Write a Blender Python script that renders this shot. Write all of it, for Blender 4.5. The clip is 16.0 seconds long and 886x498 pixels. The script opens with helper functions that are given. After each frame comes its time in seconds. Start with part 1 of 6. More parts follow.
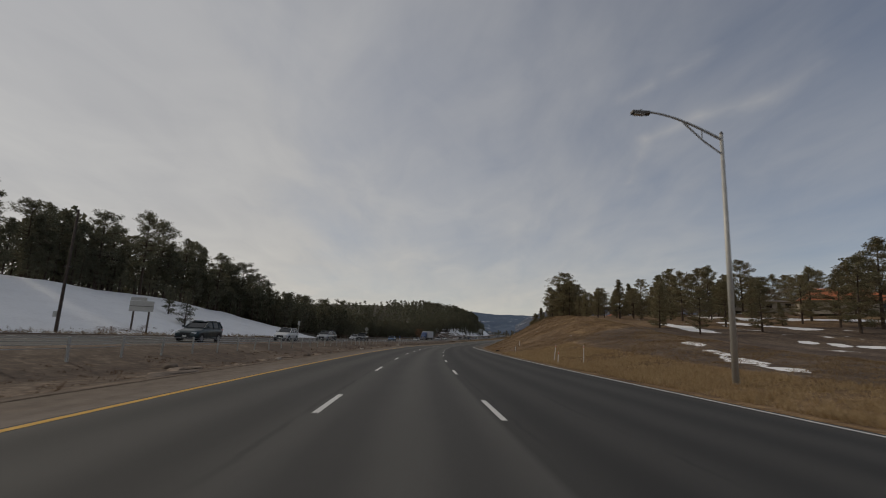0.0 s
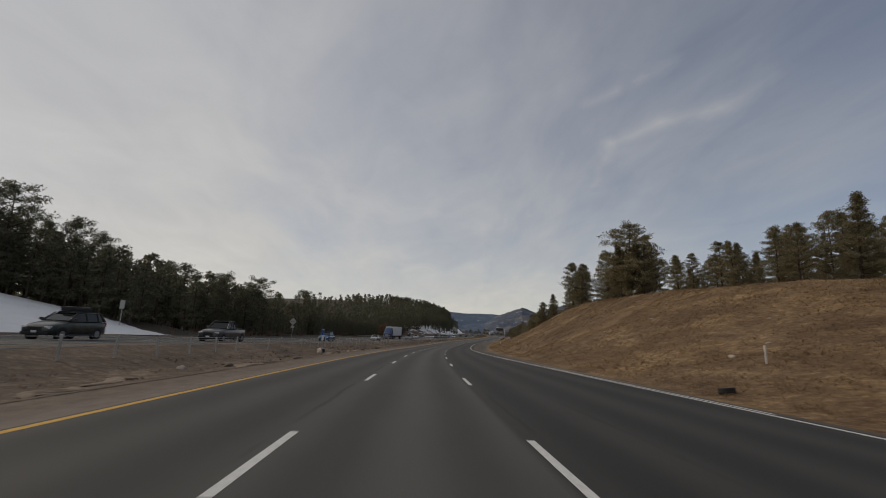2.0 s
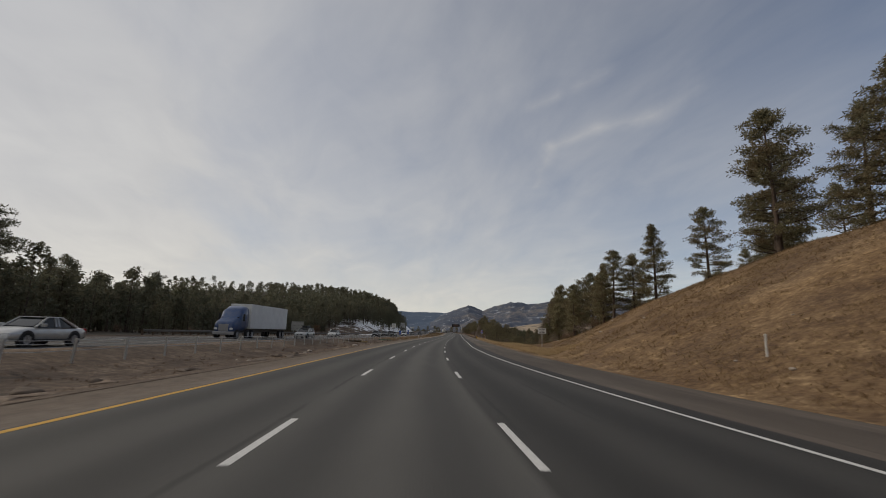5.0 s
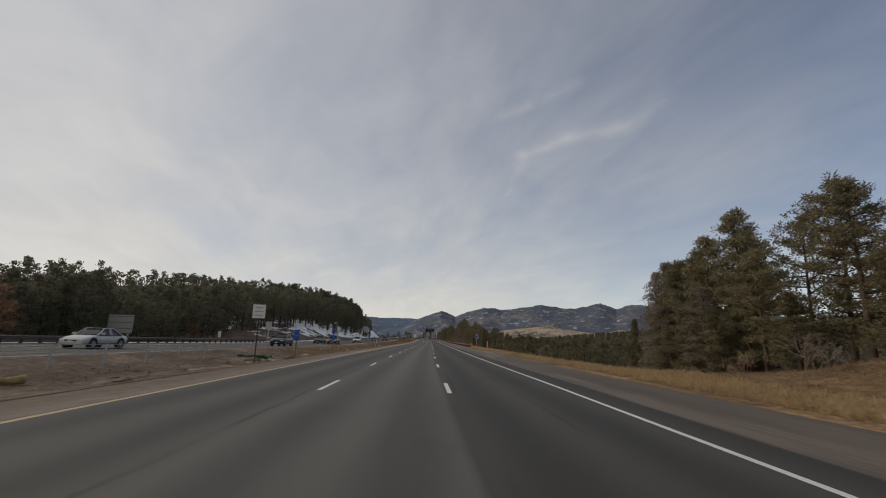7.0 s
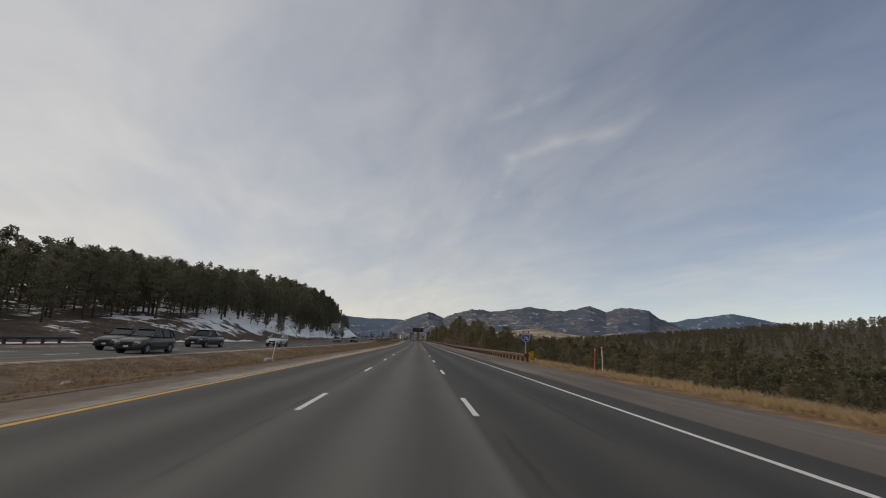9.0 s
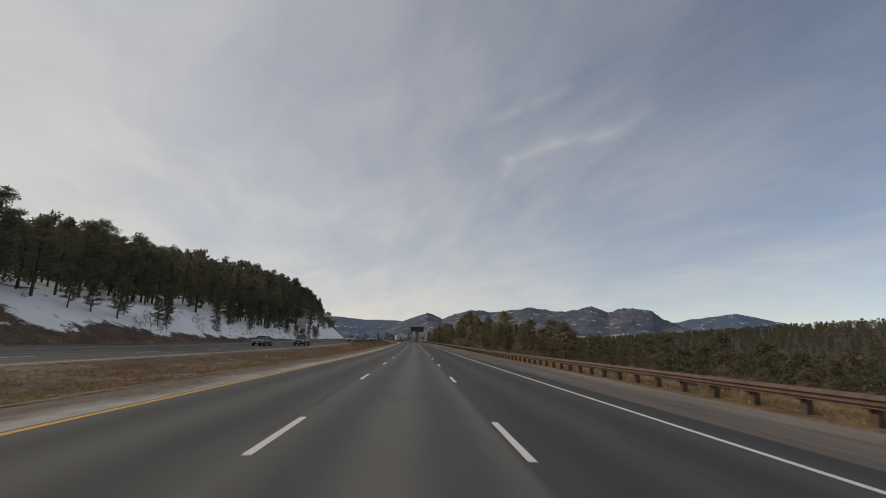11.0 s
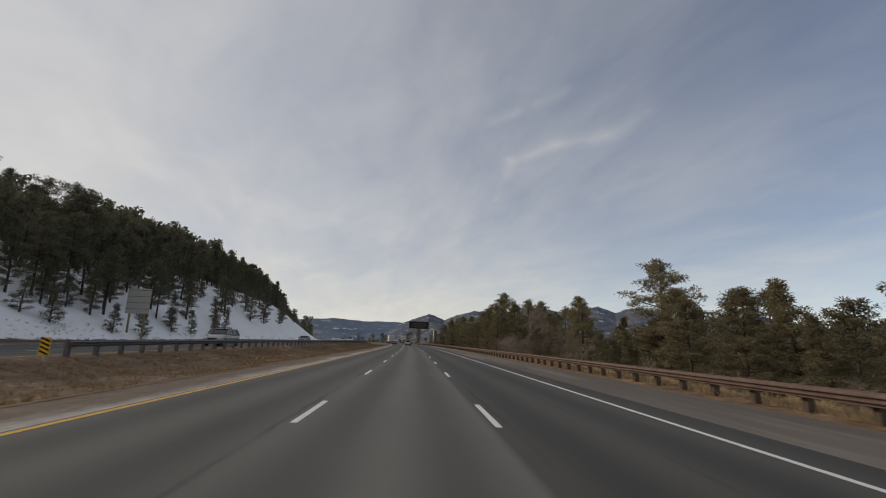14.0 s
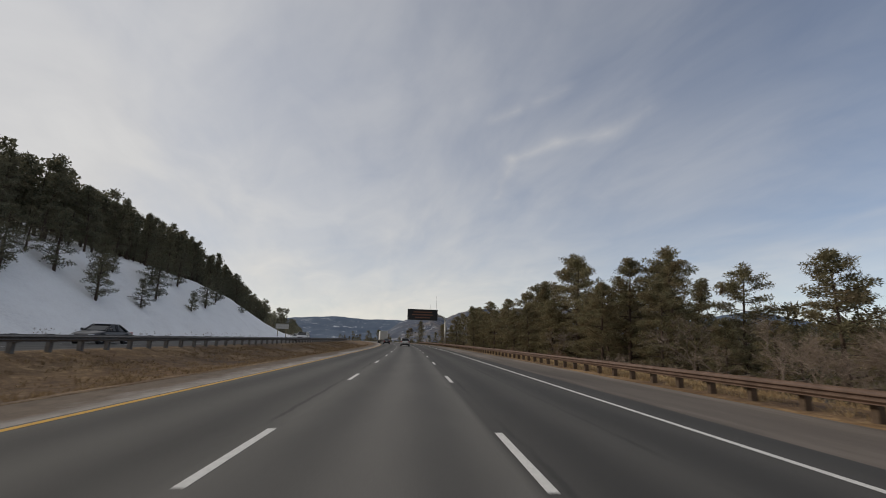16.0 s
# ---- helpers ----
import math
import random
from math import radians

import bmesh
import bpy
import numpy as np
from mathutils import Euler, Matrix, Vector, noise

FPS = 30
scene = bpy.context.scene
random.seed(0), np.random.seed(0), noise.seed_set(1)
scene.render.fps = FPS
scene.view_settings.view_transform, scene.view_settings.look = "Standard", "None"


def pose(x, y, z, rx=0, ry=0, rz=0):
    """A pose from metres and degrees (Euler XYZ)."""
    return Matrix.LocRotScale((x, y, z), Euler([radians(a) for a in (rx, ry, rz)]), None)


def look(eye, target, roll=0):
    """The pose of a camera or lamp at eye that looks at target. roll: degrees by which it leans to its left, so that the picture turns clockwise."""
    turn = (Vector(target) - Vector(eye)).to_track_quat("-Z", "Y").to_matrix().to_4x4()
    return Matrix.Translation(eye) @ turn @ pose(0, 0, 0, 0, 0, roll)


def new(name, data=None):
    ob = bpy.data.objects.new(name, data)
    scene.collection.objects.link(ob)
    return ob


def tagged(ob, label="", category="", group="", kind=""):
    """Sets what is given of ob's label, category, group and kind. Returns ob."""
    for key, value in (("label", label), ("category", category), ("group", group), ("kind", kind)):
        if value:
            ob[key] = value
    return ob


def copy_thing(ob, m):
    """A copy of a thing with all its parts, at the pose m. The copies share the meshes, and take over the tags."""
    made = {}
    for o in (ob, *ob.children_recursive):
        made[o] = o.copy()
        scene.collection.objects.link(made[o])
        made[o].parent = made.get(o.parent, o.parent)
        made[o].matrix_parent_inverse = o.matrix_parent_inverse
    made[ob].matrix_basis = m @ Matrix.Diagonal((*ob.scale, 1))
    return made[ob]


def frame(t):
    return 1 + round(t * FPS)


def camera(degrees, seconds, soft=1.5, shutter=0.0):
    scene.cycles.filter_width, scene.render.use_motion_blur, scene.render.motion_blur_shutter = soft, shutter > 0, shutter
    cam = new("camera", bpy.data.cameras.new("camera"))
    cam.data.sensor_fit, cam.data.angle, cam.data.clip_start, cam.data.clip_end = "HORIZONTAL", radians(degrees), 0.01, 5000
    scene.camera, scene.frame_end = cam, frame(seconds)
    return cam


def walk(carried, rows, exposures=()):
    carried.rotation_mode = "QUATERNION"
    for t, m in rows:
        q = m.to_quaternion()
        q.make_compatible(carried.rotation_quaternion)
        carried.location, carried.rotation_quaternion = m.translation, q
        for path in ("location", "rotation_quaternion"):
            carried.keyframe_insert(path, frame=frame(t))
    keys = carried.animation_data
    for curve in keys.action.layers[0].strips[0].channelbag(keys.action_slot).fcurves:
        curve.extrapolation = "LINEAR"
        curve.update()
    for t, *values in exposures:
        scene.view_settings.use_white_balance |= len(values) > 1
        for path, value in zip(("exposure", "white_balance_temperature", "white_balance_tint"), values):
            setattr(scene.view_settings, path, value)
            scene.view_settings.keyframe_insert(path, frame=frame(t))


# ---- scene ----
# ---- camera and its drive ----
cam = camera(87.6, 16.0, soft=1.0, shutter=0.1)
walk(cam, [
    (0.0, pose(-0.449, -3.780, 4.976, 100.047, -2.759, -3.657)),
    (0.5, pose(-0.214, 12.779, 4.627, 99.876, -2.613, -4.764)),
    (1.0, pose(0.326, 29.259, 4.299, 100.005, -2.566, -5.689)),
    (1.5, pose(1.084, 45.615, 3.971, 100.062, -2.628, -6.643)),
    (2.0, pose(2.127, 61.956, 3.623, 100.116, -2.750, -7.630)),
    (2.5, pose(3.535, 78.469, 3.295, 100.034, -2.865, -8.733)),
    (3.0, pose(5.189, 94.495, 2.967, 99.962, -2.773, -9.837)),
    (3.5, pose(7.156, 110.289, 2.639, 100.023, -2.514, -11.012)),
    (4.0, pose(9.420, 125.880, 2.311, 100.018, -2.408, -12.169)),
    (4.5, pose(11.994, 141.633, 1.987, 100.037, -2.100, -13.233)),
    (5.0, pose(14.934, 157.489, 1.730, 100.269, -1.742, -14.343)),
    (5.5, pose(18.287, 173.384, 1.560, 100.508, -1.450, -15.443)),
    (6.0, pose(22.056, 189.266, 1.476, 100.807, -1.307, -16.443)),
    (6.5, pose(26.210, 205.089, 1.470, 100.982, -1.371, -17.240)),
    (7.0, pose(30.676, 220.821, 1.470, 101.121, -1.677, -17.802)),
    (7.5, pose(34.971, 236.286, 1.470, 101.202, -1.894, -18.376)),
    (8.0, pose(39.202, 251.689, 1.470, 101.345, -1.769, -18.801)),
    (8.5, pose(43.508, 267.279, 1.470, 101.430, -2.153, -19.164)),
    (9.0, pose(47.914, 282.968, 1.470, 101.364, -2.253, -19.397)),
    (9.5, pose(52.373, 298.592, 1.470, 101.371, -2.196, -19.502)),
    (10.0, pose(56.842, 314.147, 1.470, 101.422, -2.097, -19.507)),
    (10.5, pose(61.306, 329.622, 1.470, 101.490, -2.035, -19.528)),
    (11.0, pose(65.765, 345.000, 1.470, 101.544, -2.050, -19.565)),
    (11.5, pose(70.214, 360.265, 1.470, 101.555, -2.146, -19.613)),
    (12.0, pose(74.645, 375.400, 1.471, 101.515, -2.292, -19.652)),
    (12.5, pose(79.091, 390.505, 1.492, 101.459, -2.335, -19.761)),
    (13.0, pose(83.550, 405.693, 1.541, 101.746, -2.186, -19.717)),
    (13.5, pose(88.015, 421.002, 1.617, 101.820, -1.982, -19.525)),
    (14.0, pose(92.434, 436.317, 1.713, 101.774, -1.850, -19.423)),
    (14.5, pose(96.904, 451.907, 1.809, 101.705, -1.935, -19.424)),
    (15.0, pose(101.393, 467.530, 1.905, 101.791, -2.140, -19.425)),
    (15.5, pose(105.820, 483.082, 2.001, 101.780, -2.279, -19.349)),
    (16.0, pose(110.212, 498.578, 2.097, 101.554, -1.761, -19.261)),
], exposures=((0.0, -0.36), (2.0, -0.18), (3.5, -0.1), (7.0, 0.03), (12.5, 0.04), (16.0, 0.16)))

# ---- daylight: thin high cloud, veiled low sun from ahead-left ----
SUN_AZ, SUN_EL = radians(62), radians(27)      # azimuth to the left of +y
world = bpy.data.worlds.new("sky")
scene.world = world
world.use_nodes = True
wt = world.node_tree
wt.nodes.clear()


def wn(kind, **values):
    n = wt.nodes.new(kind)
    for key, value in values.items():
        n.inputs[key].default_value = value
    return n


def wmath(op, a, b=None):
    n = wt.nodes.new("ShaderNodeMath")
    n.operation = op
    for i, v in enumerate((a, b)):
        if v is None:
            continue
        if isinstance(v, (int, float)):
            n.inputs[i].default_value = v
        else:
            wt.links.new(v, n.inputs[i])
    return n.outputs[0]


def wramp(fac, stops):
    n = wt.nodes.new("ShaderNodeValToRGB")
    e = n.color_ramp.elements
    while len(e) < len(stops):
        e.new(0.5)
    for el, (p, c) in zip(e, stops):
        el.position, el.color = p, (*c, 1)
    wt.links.new(fac, n.inputs[0])
    return n.outputs[0]


def wmix(fac, a, b):
    n = wt.nodes.new("ShaderNodeMix")
    n.data_type = "RGBA"
    if isinstance(fac, float):
        n.inputs[0].default_value = fac
    else:
        wt.links.new(fac, n.inputs[0])
    for i, v in ((6, a), (7, b)):
        if isinstance(v, tuple):
            n.inputs[i].default_value = (*v, 1)
        else:
            wt.links.new(v, n.inputs[i])
    return n.outputs[2]


sky = wt.nodes.new("ShaderNodeTexSky")
sky.sky_type, sky.sun_disc = "NISHITA", False
sky.sun_elevation, sky.sun_rotation = SUN_EL, -SUN_AZ
sky.air_density, sky.dust_density, sky.altitude = 1.0, 0.6, 2300
coord = wt.nodes.new("ShaderNodeTexCoord")
sep = wt.nodes.new("ShaderNodeSeparateXYZ")
wt.links.new(coord.outputs["Generated"], sep.inputs[0])
up = wmath("MAXIMUM", sep.outputs[2], 0.0)
low = wmath("ADD", up, 0.16)
px, py = wmath("DIVIDE", sep.outputs[0], low), wmath("DIVIDE", sep.outputs[1], low)
flat = wt.nodes.new("ShaderNodeCombineXYZ")
wt.links.new(px, flat.inputs[0]), wt.links.new(py, flat.inputs[1])


def wnoise(scale, detail, rough, distortion, turn, stretch, shift=0.0):
    m = wn("ShaderNodeMapping")
    m.inputs["Rotation"].default_value = (0, 0, radians(turn))
    m.inputs["Scale"].default_value = stretch
    m.inputs["Location"].default_value = (shift, shift * 0.7, 0)
    wt.links.new(flat.outputs[0], m.inputs[0])
    n = wn("ShaderNodeTexNoise", Scale=scale, Detail=detail, Roughness=rough, Distortion=distortion)
    wt.links.new(m.outputs[0], n.inputs["Vector"])
    return n.outputs[0]


veil = wnoise(0.42, 4, 0.5, 0.5, 20, (1.0, 0.8, 1), 3.1)
streak = wnoise(0.75, 6, 0.55, 1.2, -35, (1.25, 0.7, 1), 7.7)
fine = wnoise(2.6, 6, 0.55, 1.0, -30, (1.3, 0.6, 1), 1.3)
# cover is thick towards the sun and thins to the right
# filled out behind the camera as well, where no cloud is seen
side = wmath("ADD", wmath("MULTIPLY", sep.outputs[0], -0.80), wmath("MULTIPLY", wmath("ABSOLUTE", sep.outputs[1]), 0.22))
cover = wmath("ADD", wmath("MULTIPLY", veil, 0.6), wmath("MULTIPLY", streak, 0.5))
cover = wmath("ADD", cover, wmath("MULTIPLY", fine, 0.16))
cover = wmath("ADD", cover, wmath("MULTIPLY", side, 0.62))
cover = wmath("ADD", cover, wmath("MULTIPLY", wmath("SUBTRACT", 1.0, wmath("MINIMUM", wmath("MULTIPLY", up, 3.2), 1.0)), 0.09))


# extra cover overhead, out of view, added to make the skylight less blue
cover = wmath("ADD", cover, wmath("MAXIMUM", wmath("MULTIPLY", wmath("SUBTRACT", up, 0.66), 0.8), 0.0))


def wvec(op, a, b):
    n = wt.nodes.new("ShaderNodeVectorMath")
    n.operation = op
    for i, v in enumerate((a, b)):
        if isinstance(v, tuple):
            n.inputs[i].default_value = v
        else:
            wt.links.new(v, n.inputs[i])
    return n.outputs["Value"] if op in ("DOT_PRODUCT", "LENGTH", "DISTANCE") else n.outputs[0]


def wisp(a, b, width, strength):
    """A feathered streak of cirrus between two points of the sky plane."""
    ab = (b[0] - a[0], b[1] - a[1], 0.0)
    k = 1.0 / (ab[0] ** 2 + ab[1] ** 2)
    h = wmath("MULTIPLY", wvec("DOT_PRODUCT", wvec("SUBTRACT", warped, (*a, 0.0)), ab), k)
    h = wmath("MINIMUM", wmath("MAXIMUM", h, 0.0), 1.0)
    base = wt.nodes.new("ShaderNodeVectorMath")
    base.operation = "SCALE"
    base.inputs[0].default_value = ab
    wt.links.new(h, base.inputs["Scale"])
    gap = wvec("DISTANCE", warped, wvec("ADD", base.outputs[0], (*a, 0.0)))
    return wmath("MULTIPLY", wmath("POWER", wmath("MAXIMUM", wmath("SUBTRACT", 1.0, wmath("DIVIDE", gap, width)), 0.0), 1.6), strength)


wob = wt.nodes.new("ShaderNodeCombineXYZ")
wt.links.new(wmath("MULTIPLY", wmath("SUBTRACT", wnoise(3.2, 5, 0.6, 0.4, 10, (1, 1, 1), 2.2), 0.5), 0.10), wob.inputs[0])
wt.links.new(wmath("MULTIPLY", wmath("SUBTRACT", wnoise(3.6, 5, 0.6, 0.4, 60, (1, 1, 1), 5.2), 0.5), 0.10), wob.inputs[1])
warped = wvec("ADD", flat.outputs[0], wob.outputs[0])
cirrus = wmath("ADD", wisp((0.87, 1.84), (0.785, 1.50), 0.05, 0.11), wisp((0.785, 1.50), (0.88, 1.325), 0.055, 0.10))
cirrus = wmath("ADD", cirrus, wmath("ADD", wisp((0.88, 1.325), (0.995, 1.205), 0.075, 0.07), wisp((0.995, 1.205), (1.03, 1.05), 0.085, 0.07)))
cirrus = wmath("ADD", cirrus, wmath("ADD", wisp((0.62, 1.30), (0.66, 1.22), 0.05, 0.10), wisp((0.70, 1.16), (0.74, 1.07), 0.06, 0.08)))
cover = wmath("ADD", cover, wmath("MULTIPLY", cirrus, wmath("MULTIPLY", fine, 2.0)))
mask = wramp(cover, [(0.18, (0.12, 0.12, 0.12)), (0.62, (0.70, 0.70, 0.70)), (0.9, (0.98, 0.98, 0.98))])
height = wramp(up, [(0.0, (6.6, 6.35, 5.75)), (0.08, (6.3, 6.1, 5.7)), (0.22, (5.3, 5.25, 5.2)), (0.5, (4.6, 4.62, 4.75)), (1.0, (4.0, 4.05, 4.2))])
shade = wramp(wmath("ADD", wmath("MULTIPLY", streak, 0.55), wmath("MULTIPLY", fine, 0.45)), [(0.32, (0.89, 0.895, 0.915)), (0.68, (1.08, 1.075, 1.06))])
mul = wt.nodes.new("ShaderNodeMix")
mul.data_type, mul.blend_type = "RGBA", "MULTIPLY"
mul.inputs[0].default_value = 1.0
wt.links.new(height, mul.inputs[6]), wt.links.new(shade, mul.inputs[7])
blue = wt.nodes.new("ShaderNodeMix")
blue.data_type, blue.blend_type = "RGBA", "MULTIPLY"
blue.inputs[0].default_value = 1.0
wt.links.new(sky.outputs[0], blue.inputs[6])
blue.inputs[7].default_value = (1.15, 1.05, 1.0, 1)
# the veil is brighter towards the hidden sun
toward = wvec("DOT_PRODUCT", coord.outputs["Generated"], (-math.sin(SUN_AZ) * math.cos(SUN_EL), math.cos(SUN_AZ) * math.cos(SUN_EL), math.sin(SUN_EL)))
toward = wmath("MAXIMUM", toward, 0.0)
glow = wt.nodes.new("ShaderNodeVectorMath")
glow.operation = "SCALE"
wt.links.new(mul.outputs[2], glow.inputs[0])
wt.links.new(wmath("ADD", wmath("MULTIPLY", wmath("MULTIPLY", toward, toward), 0.22), 0.97), glow.inputs["Scale"])
total = wmix(mask, blue.outputs[2], glow.outputs[0])
bg = wn("ShaderNodeBackground", Strength=0.1)
wt.links.new(total, bg.inputs[0])
wo = wt.nodes.new("ShaderNodeOutputWorld")
wt.links.new(bg.outputs[0], wo.inputs[0])

sun = new("sun", bpy.data.lights.new("sun", "SUN"))
sun.data.energy, sun.data.angle, sun.data.color = 1.6, radians(9), (1.0, 0.88, 0.72)
sd = Vector((-math.sin(SUN_AZ) * math.cos(SUN_EL), math.cos(SUN_AZ) * math.cos(SUN_EL), math.sin(SUN_EL)))
sun.matrix_world = look(sd * 50, (0, 0, 0))

# ---- the road's line: s along it, l to its left ----
KAPPA_S = np.array([-16.2 + 30 * i for i in range(27)], float)
KAPPA = np.array([-9.275, -7.839, -6.767, -5.710, -6.375, -6.741, -8.451, -7.477, -3.903, -2.055, -0.949, 0.464, -0.041, -0.349, 0.079, 1.461, -0.045, 0.998, 0.647,
                  1.0, 2.5, 5.5, 8.0, 9.0, 9.0, 5.0, 0.0])      # degrees of turn per 100 m
SG = np.arange(-16.2, 760, 2.0)
PSI = np.cumsum(np.interp(SG, KAPPA_S, KAPPA)) * 2 * math.pi / 180 / 100
PSI -= np.interp(3.8, SG, PSI)
CX, CY = np.cumsum(-np.sin(PSI)) * 2, np.cumsum(np.cos(PSI)) * 2
CX -= np.interp(3.8, SG, CX)
CY -= np.interp(3.8, SG, CY)
MEAN = radians(-10)


# the road falls to a dip, runs level and then climbs a little
GRADE_S, GRADE = [-100, 142, 202, 385, 440, 740, 800], [-0.0205, -0.0205, 0.0, 0.0, 0.006, 0.006, 0.0]
LEVEL_S = np.arange(-100, 801, 2.0)
LEVEL = np.cumsum(np.interp(LEVEL_S, GRADE_S, GRADE)) * 2
LEVEL -= np.interp(300, LEVEL_S, LEVEL)


def level(s):
    """Height of the road at s."""
    return np.interp(s, LEVEL_S, LEVEL)


def line(s):
    """Centre point and heading at s, carried on straight past both ends."""
    s = np.asarray(s, float)
    a = np.interp(s, SG, PSI)
    over = np.where(s > SG[-1], s - SG[-1], np.where(s < SG[0], s - SG[0], 0))
    return np.interp(s, SG, CX) - np.sin(a) * over, np.interp(s, SG, CY) + np.cos(a) * over, a


def place(s, l):
    """x, y of the point l metres to the left of the road's line at s."""
    x, y, a = line(s)
    l = np.asarray(l, float)
    l = l + np.sign(l) * 0.085 * np.clip(np.abs(l) - 6, 0, None)
    near = np.clip(l, -150, 150)
    far = l - near
    return x - np.cos(a) * near - math.cos(MEAN) * far, y - np.sin(a) * near - math.sin(MEAN) * far


def heading(s):
    return math.degrees(float(line(s)[2]))


def ease(a, b, x):
    t = np.clip((np.asarray(x, float) - a) / (b - a), 0, 1)
    return t * t * (3 - 2 * t)


def wave(s, l, k, seed):
    return (np.sin(s * k + seed) * np.cos(l * k * 1.3 + seed * 2.1) + 0.6 * np.sin(s * k * 2.3 + l * k * 1.7 + seed * 3.3)
            + 0.35 * np.sin(s * k * 4.1 - l * k * 4.7 + seed)) / 1.95


def z_other(s):
    """Level of the opposite carriageway."""
    return np.interp(s, [-80, 150, 220, 320, 430, 500, 700], [0.3, 0.5, 0.35, -0.15, 0.05, 0.4, 0.6])


def ground_z(s, l):
    s, l = np.broadcast_arrays(np.asarray(s, float), np.asarray(l, float))
    d = np.abs(l)
    zo = z_other(s)
    # right side: cut slope, then the valley
    crest = np.interp(s, [-300, 20, 60, 93, 105, 140, 178, 200, 215, 227, 239, 250, 259, 268],
                      [0.3, 0.5, 3.0, 6.6, 7.6, 10, 11, 9.8, 8.5, 7.2, 4.9, 2.5, 0.6, 0])
    toe = np.interp(s, [195, 225, 250], [9.6, 14.6, 16.4])
    t = np.clip((d - toe) / (30 - toe), 0, 1)
    ramp = 0.75 * t + 0.25 * t * t * (3 - 2 * t)
    upland = crest * ramp + ease(30, 110, d) * np.interp(s, [0, 130, 230, 280], [3, 5, 3, 0])
    steep = np.interp(s, [255, 300, 460, 520], [0.3, 0.34, 0.3, 0.16])
    valley = -steep * np.clip(d - 11.5, 0, 22) - 0.1 * np.clip(d - 33.5, 0, 70) + ease(230, 640, d) * np.interp(s, [100, 350, 600, 820, 1200, 1700], [92, 82, 62, 51, 36, 16])
    vmix = ease(250, 285, s)
    right = upland * (1 - vmix) + valley * vmix + 0.25 * wave(s, l, 0.11, 1.7) * ease(12, 24, d) + 0.09 * wave(s, l, 0.43, 0.4) * ease(9.8, 13, d)
    # left side: median, opposite carriageway, hills
    med = zo * ease(9, 15.6, d) - 0.42 * np.sin(np.pi * np.clip((d - 7.8) / 7.8, 0, 1)) + 0.1 * wave(s, l, 0.5, 2.2) * ease(7.9, 9.5, d) * (1 - ease(13, 15, d))
    med = med + 0.006 * (1 - ease(7.9, 8.7, d)) + 0.035 * ease(14.7, 15.4, d)
    bank = np.interp(s, [-300, 60, 97, 120, 134, 150, 175], [7, 6.8, 6.6, 5.4, 3.6, 1.2, 0]) * np.clip((d - 35) / 21, 0, 1)
    rise = np.interp(s, [328, 350, 380, 420, 480, 540, 589, 625, 650, 670, 695, 720, 760, 800, 900], [0, 0.16, 0.36, 0.56, 0.64, 0.78, 0.92, 0.95, 0.93, 0.87, 0.74, 0.62, 0.48, 0.36, 0.3])
    foot, run = np.interp(s, [480, 540], [34, 37]), np.interp(s, [440, 540], [9, 14])
    hill = rise * (np.clip(d - foot, 0, run) + 0.34 * np.clip(d - foot - run, 0, 28) + 0.1 * np.clip(d - foot - run - 28, 0, 70))
    back = ease(62, 140, d) * np.interp(s, [-100, 100, 200, 330, 480, 700], [4, 2, 1, 4, 5, 0]) - ease(160, 500, d) * 10
    left = np.where(d < 32, med, zo + bank + hill + back + (0.35 * wave(s, l, 0.09, 5.1) + 0.14 * wave(s, l, 0.5, 3.0)) * ease(33, 45, d))
    z = np.where(l < 0, right, left) * 1.05
    under = ((l > -9.0) & (l < 7.62)) | ((l > 15.76) & (l < 30.2))
    return np.where(under, z - 0.14, z) + level(s)


def gz(s, l):
    return float(ground_z(s, l))


def at(s, l, z=None, turn=0.0):
    """A pose on the ground at s, l that looks along the road."""
    x, y = place(s, l)
    return pose(float(x), float(y), gz(s, l) if z is None else z, 0, 0, heading(s) + turn)


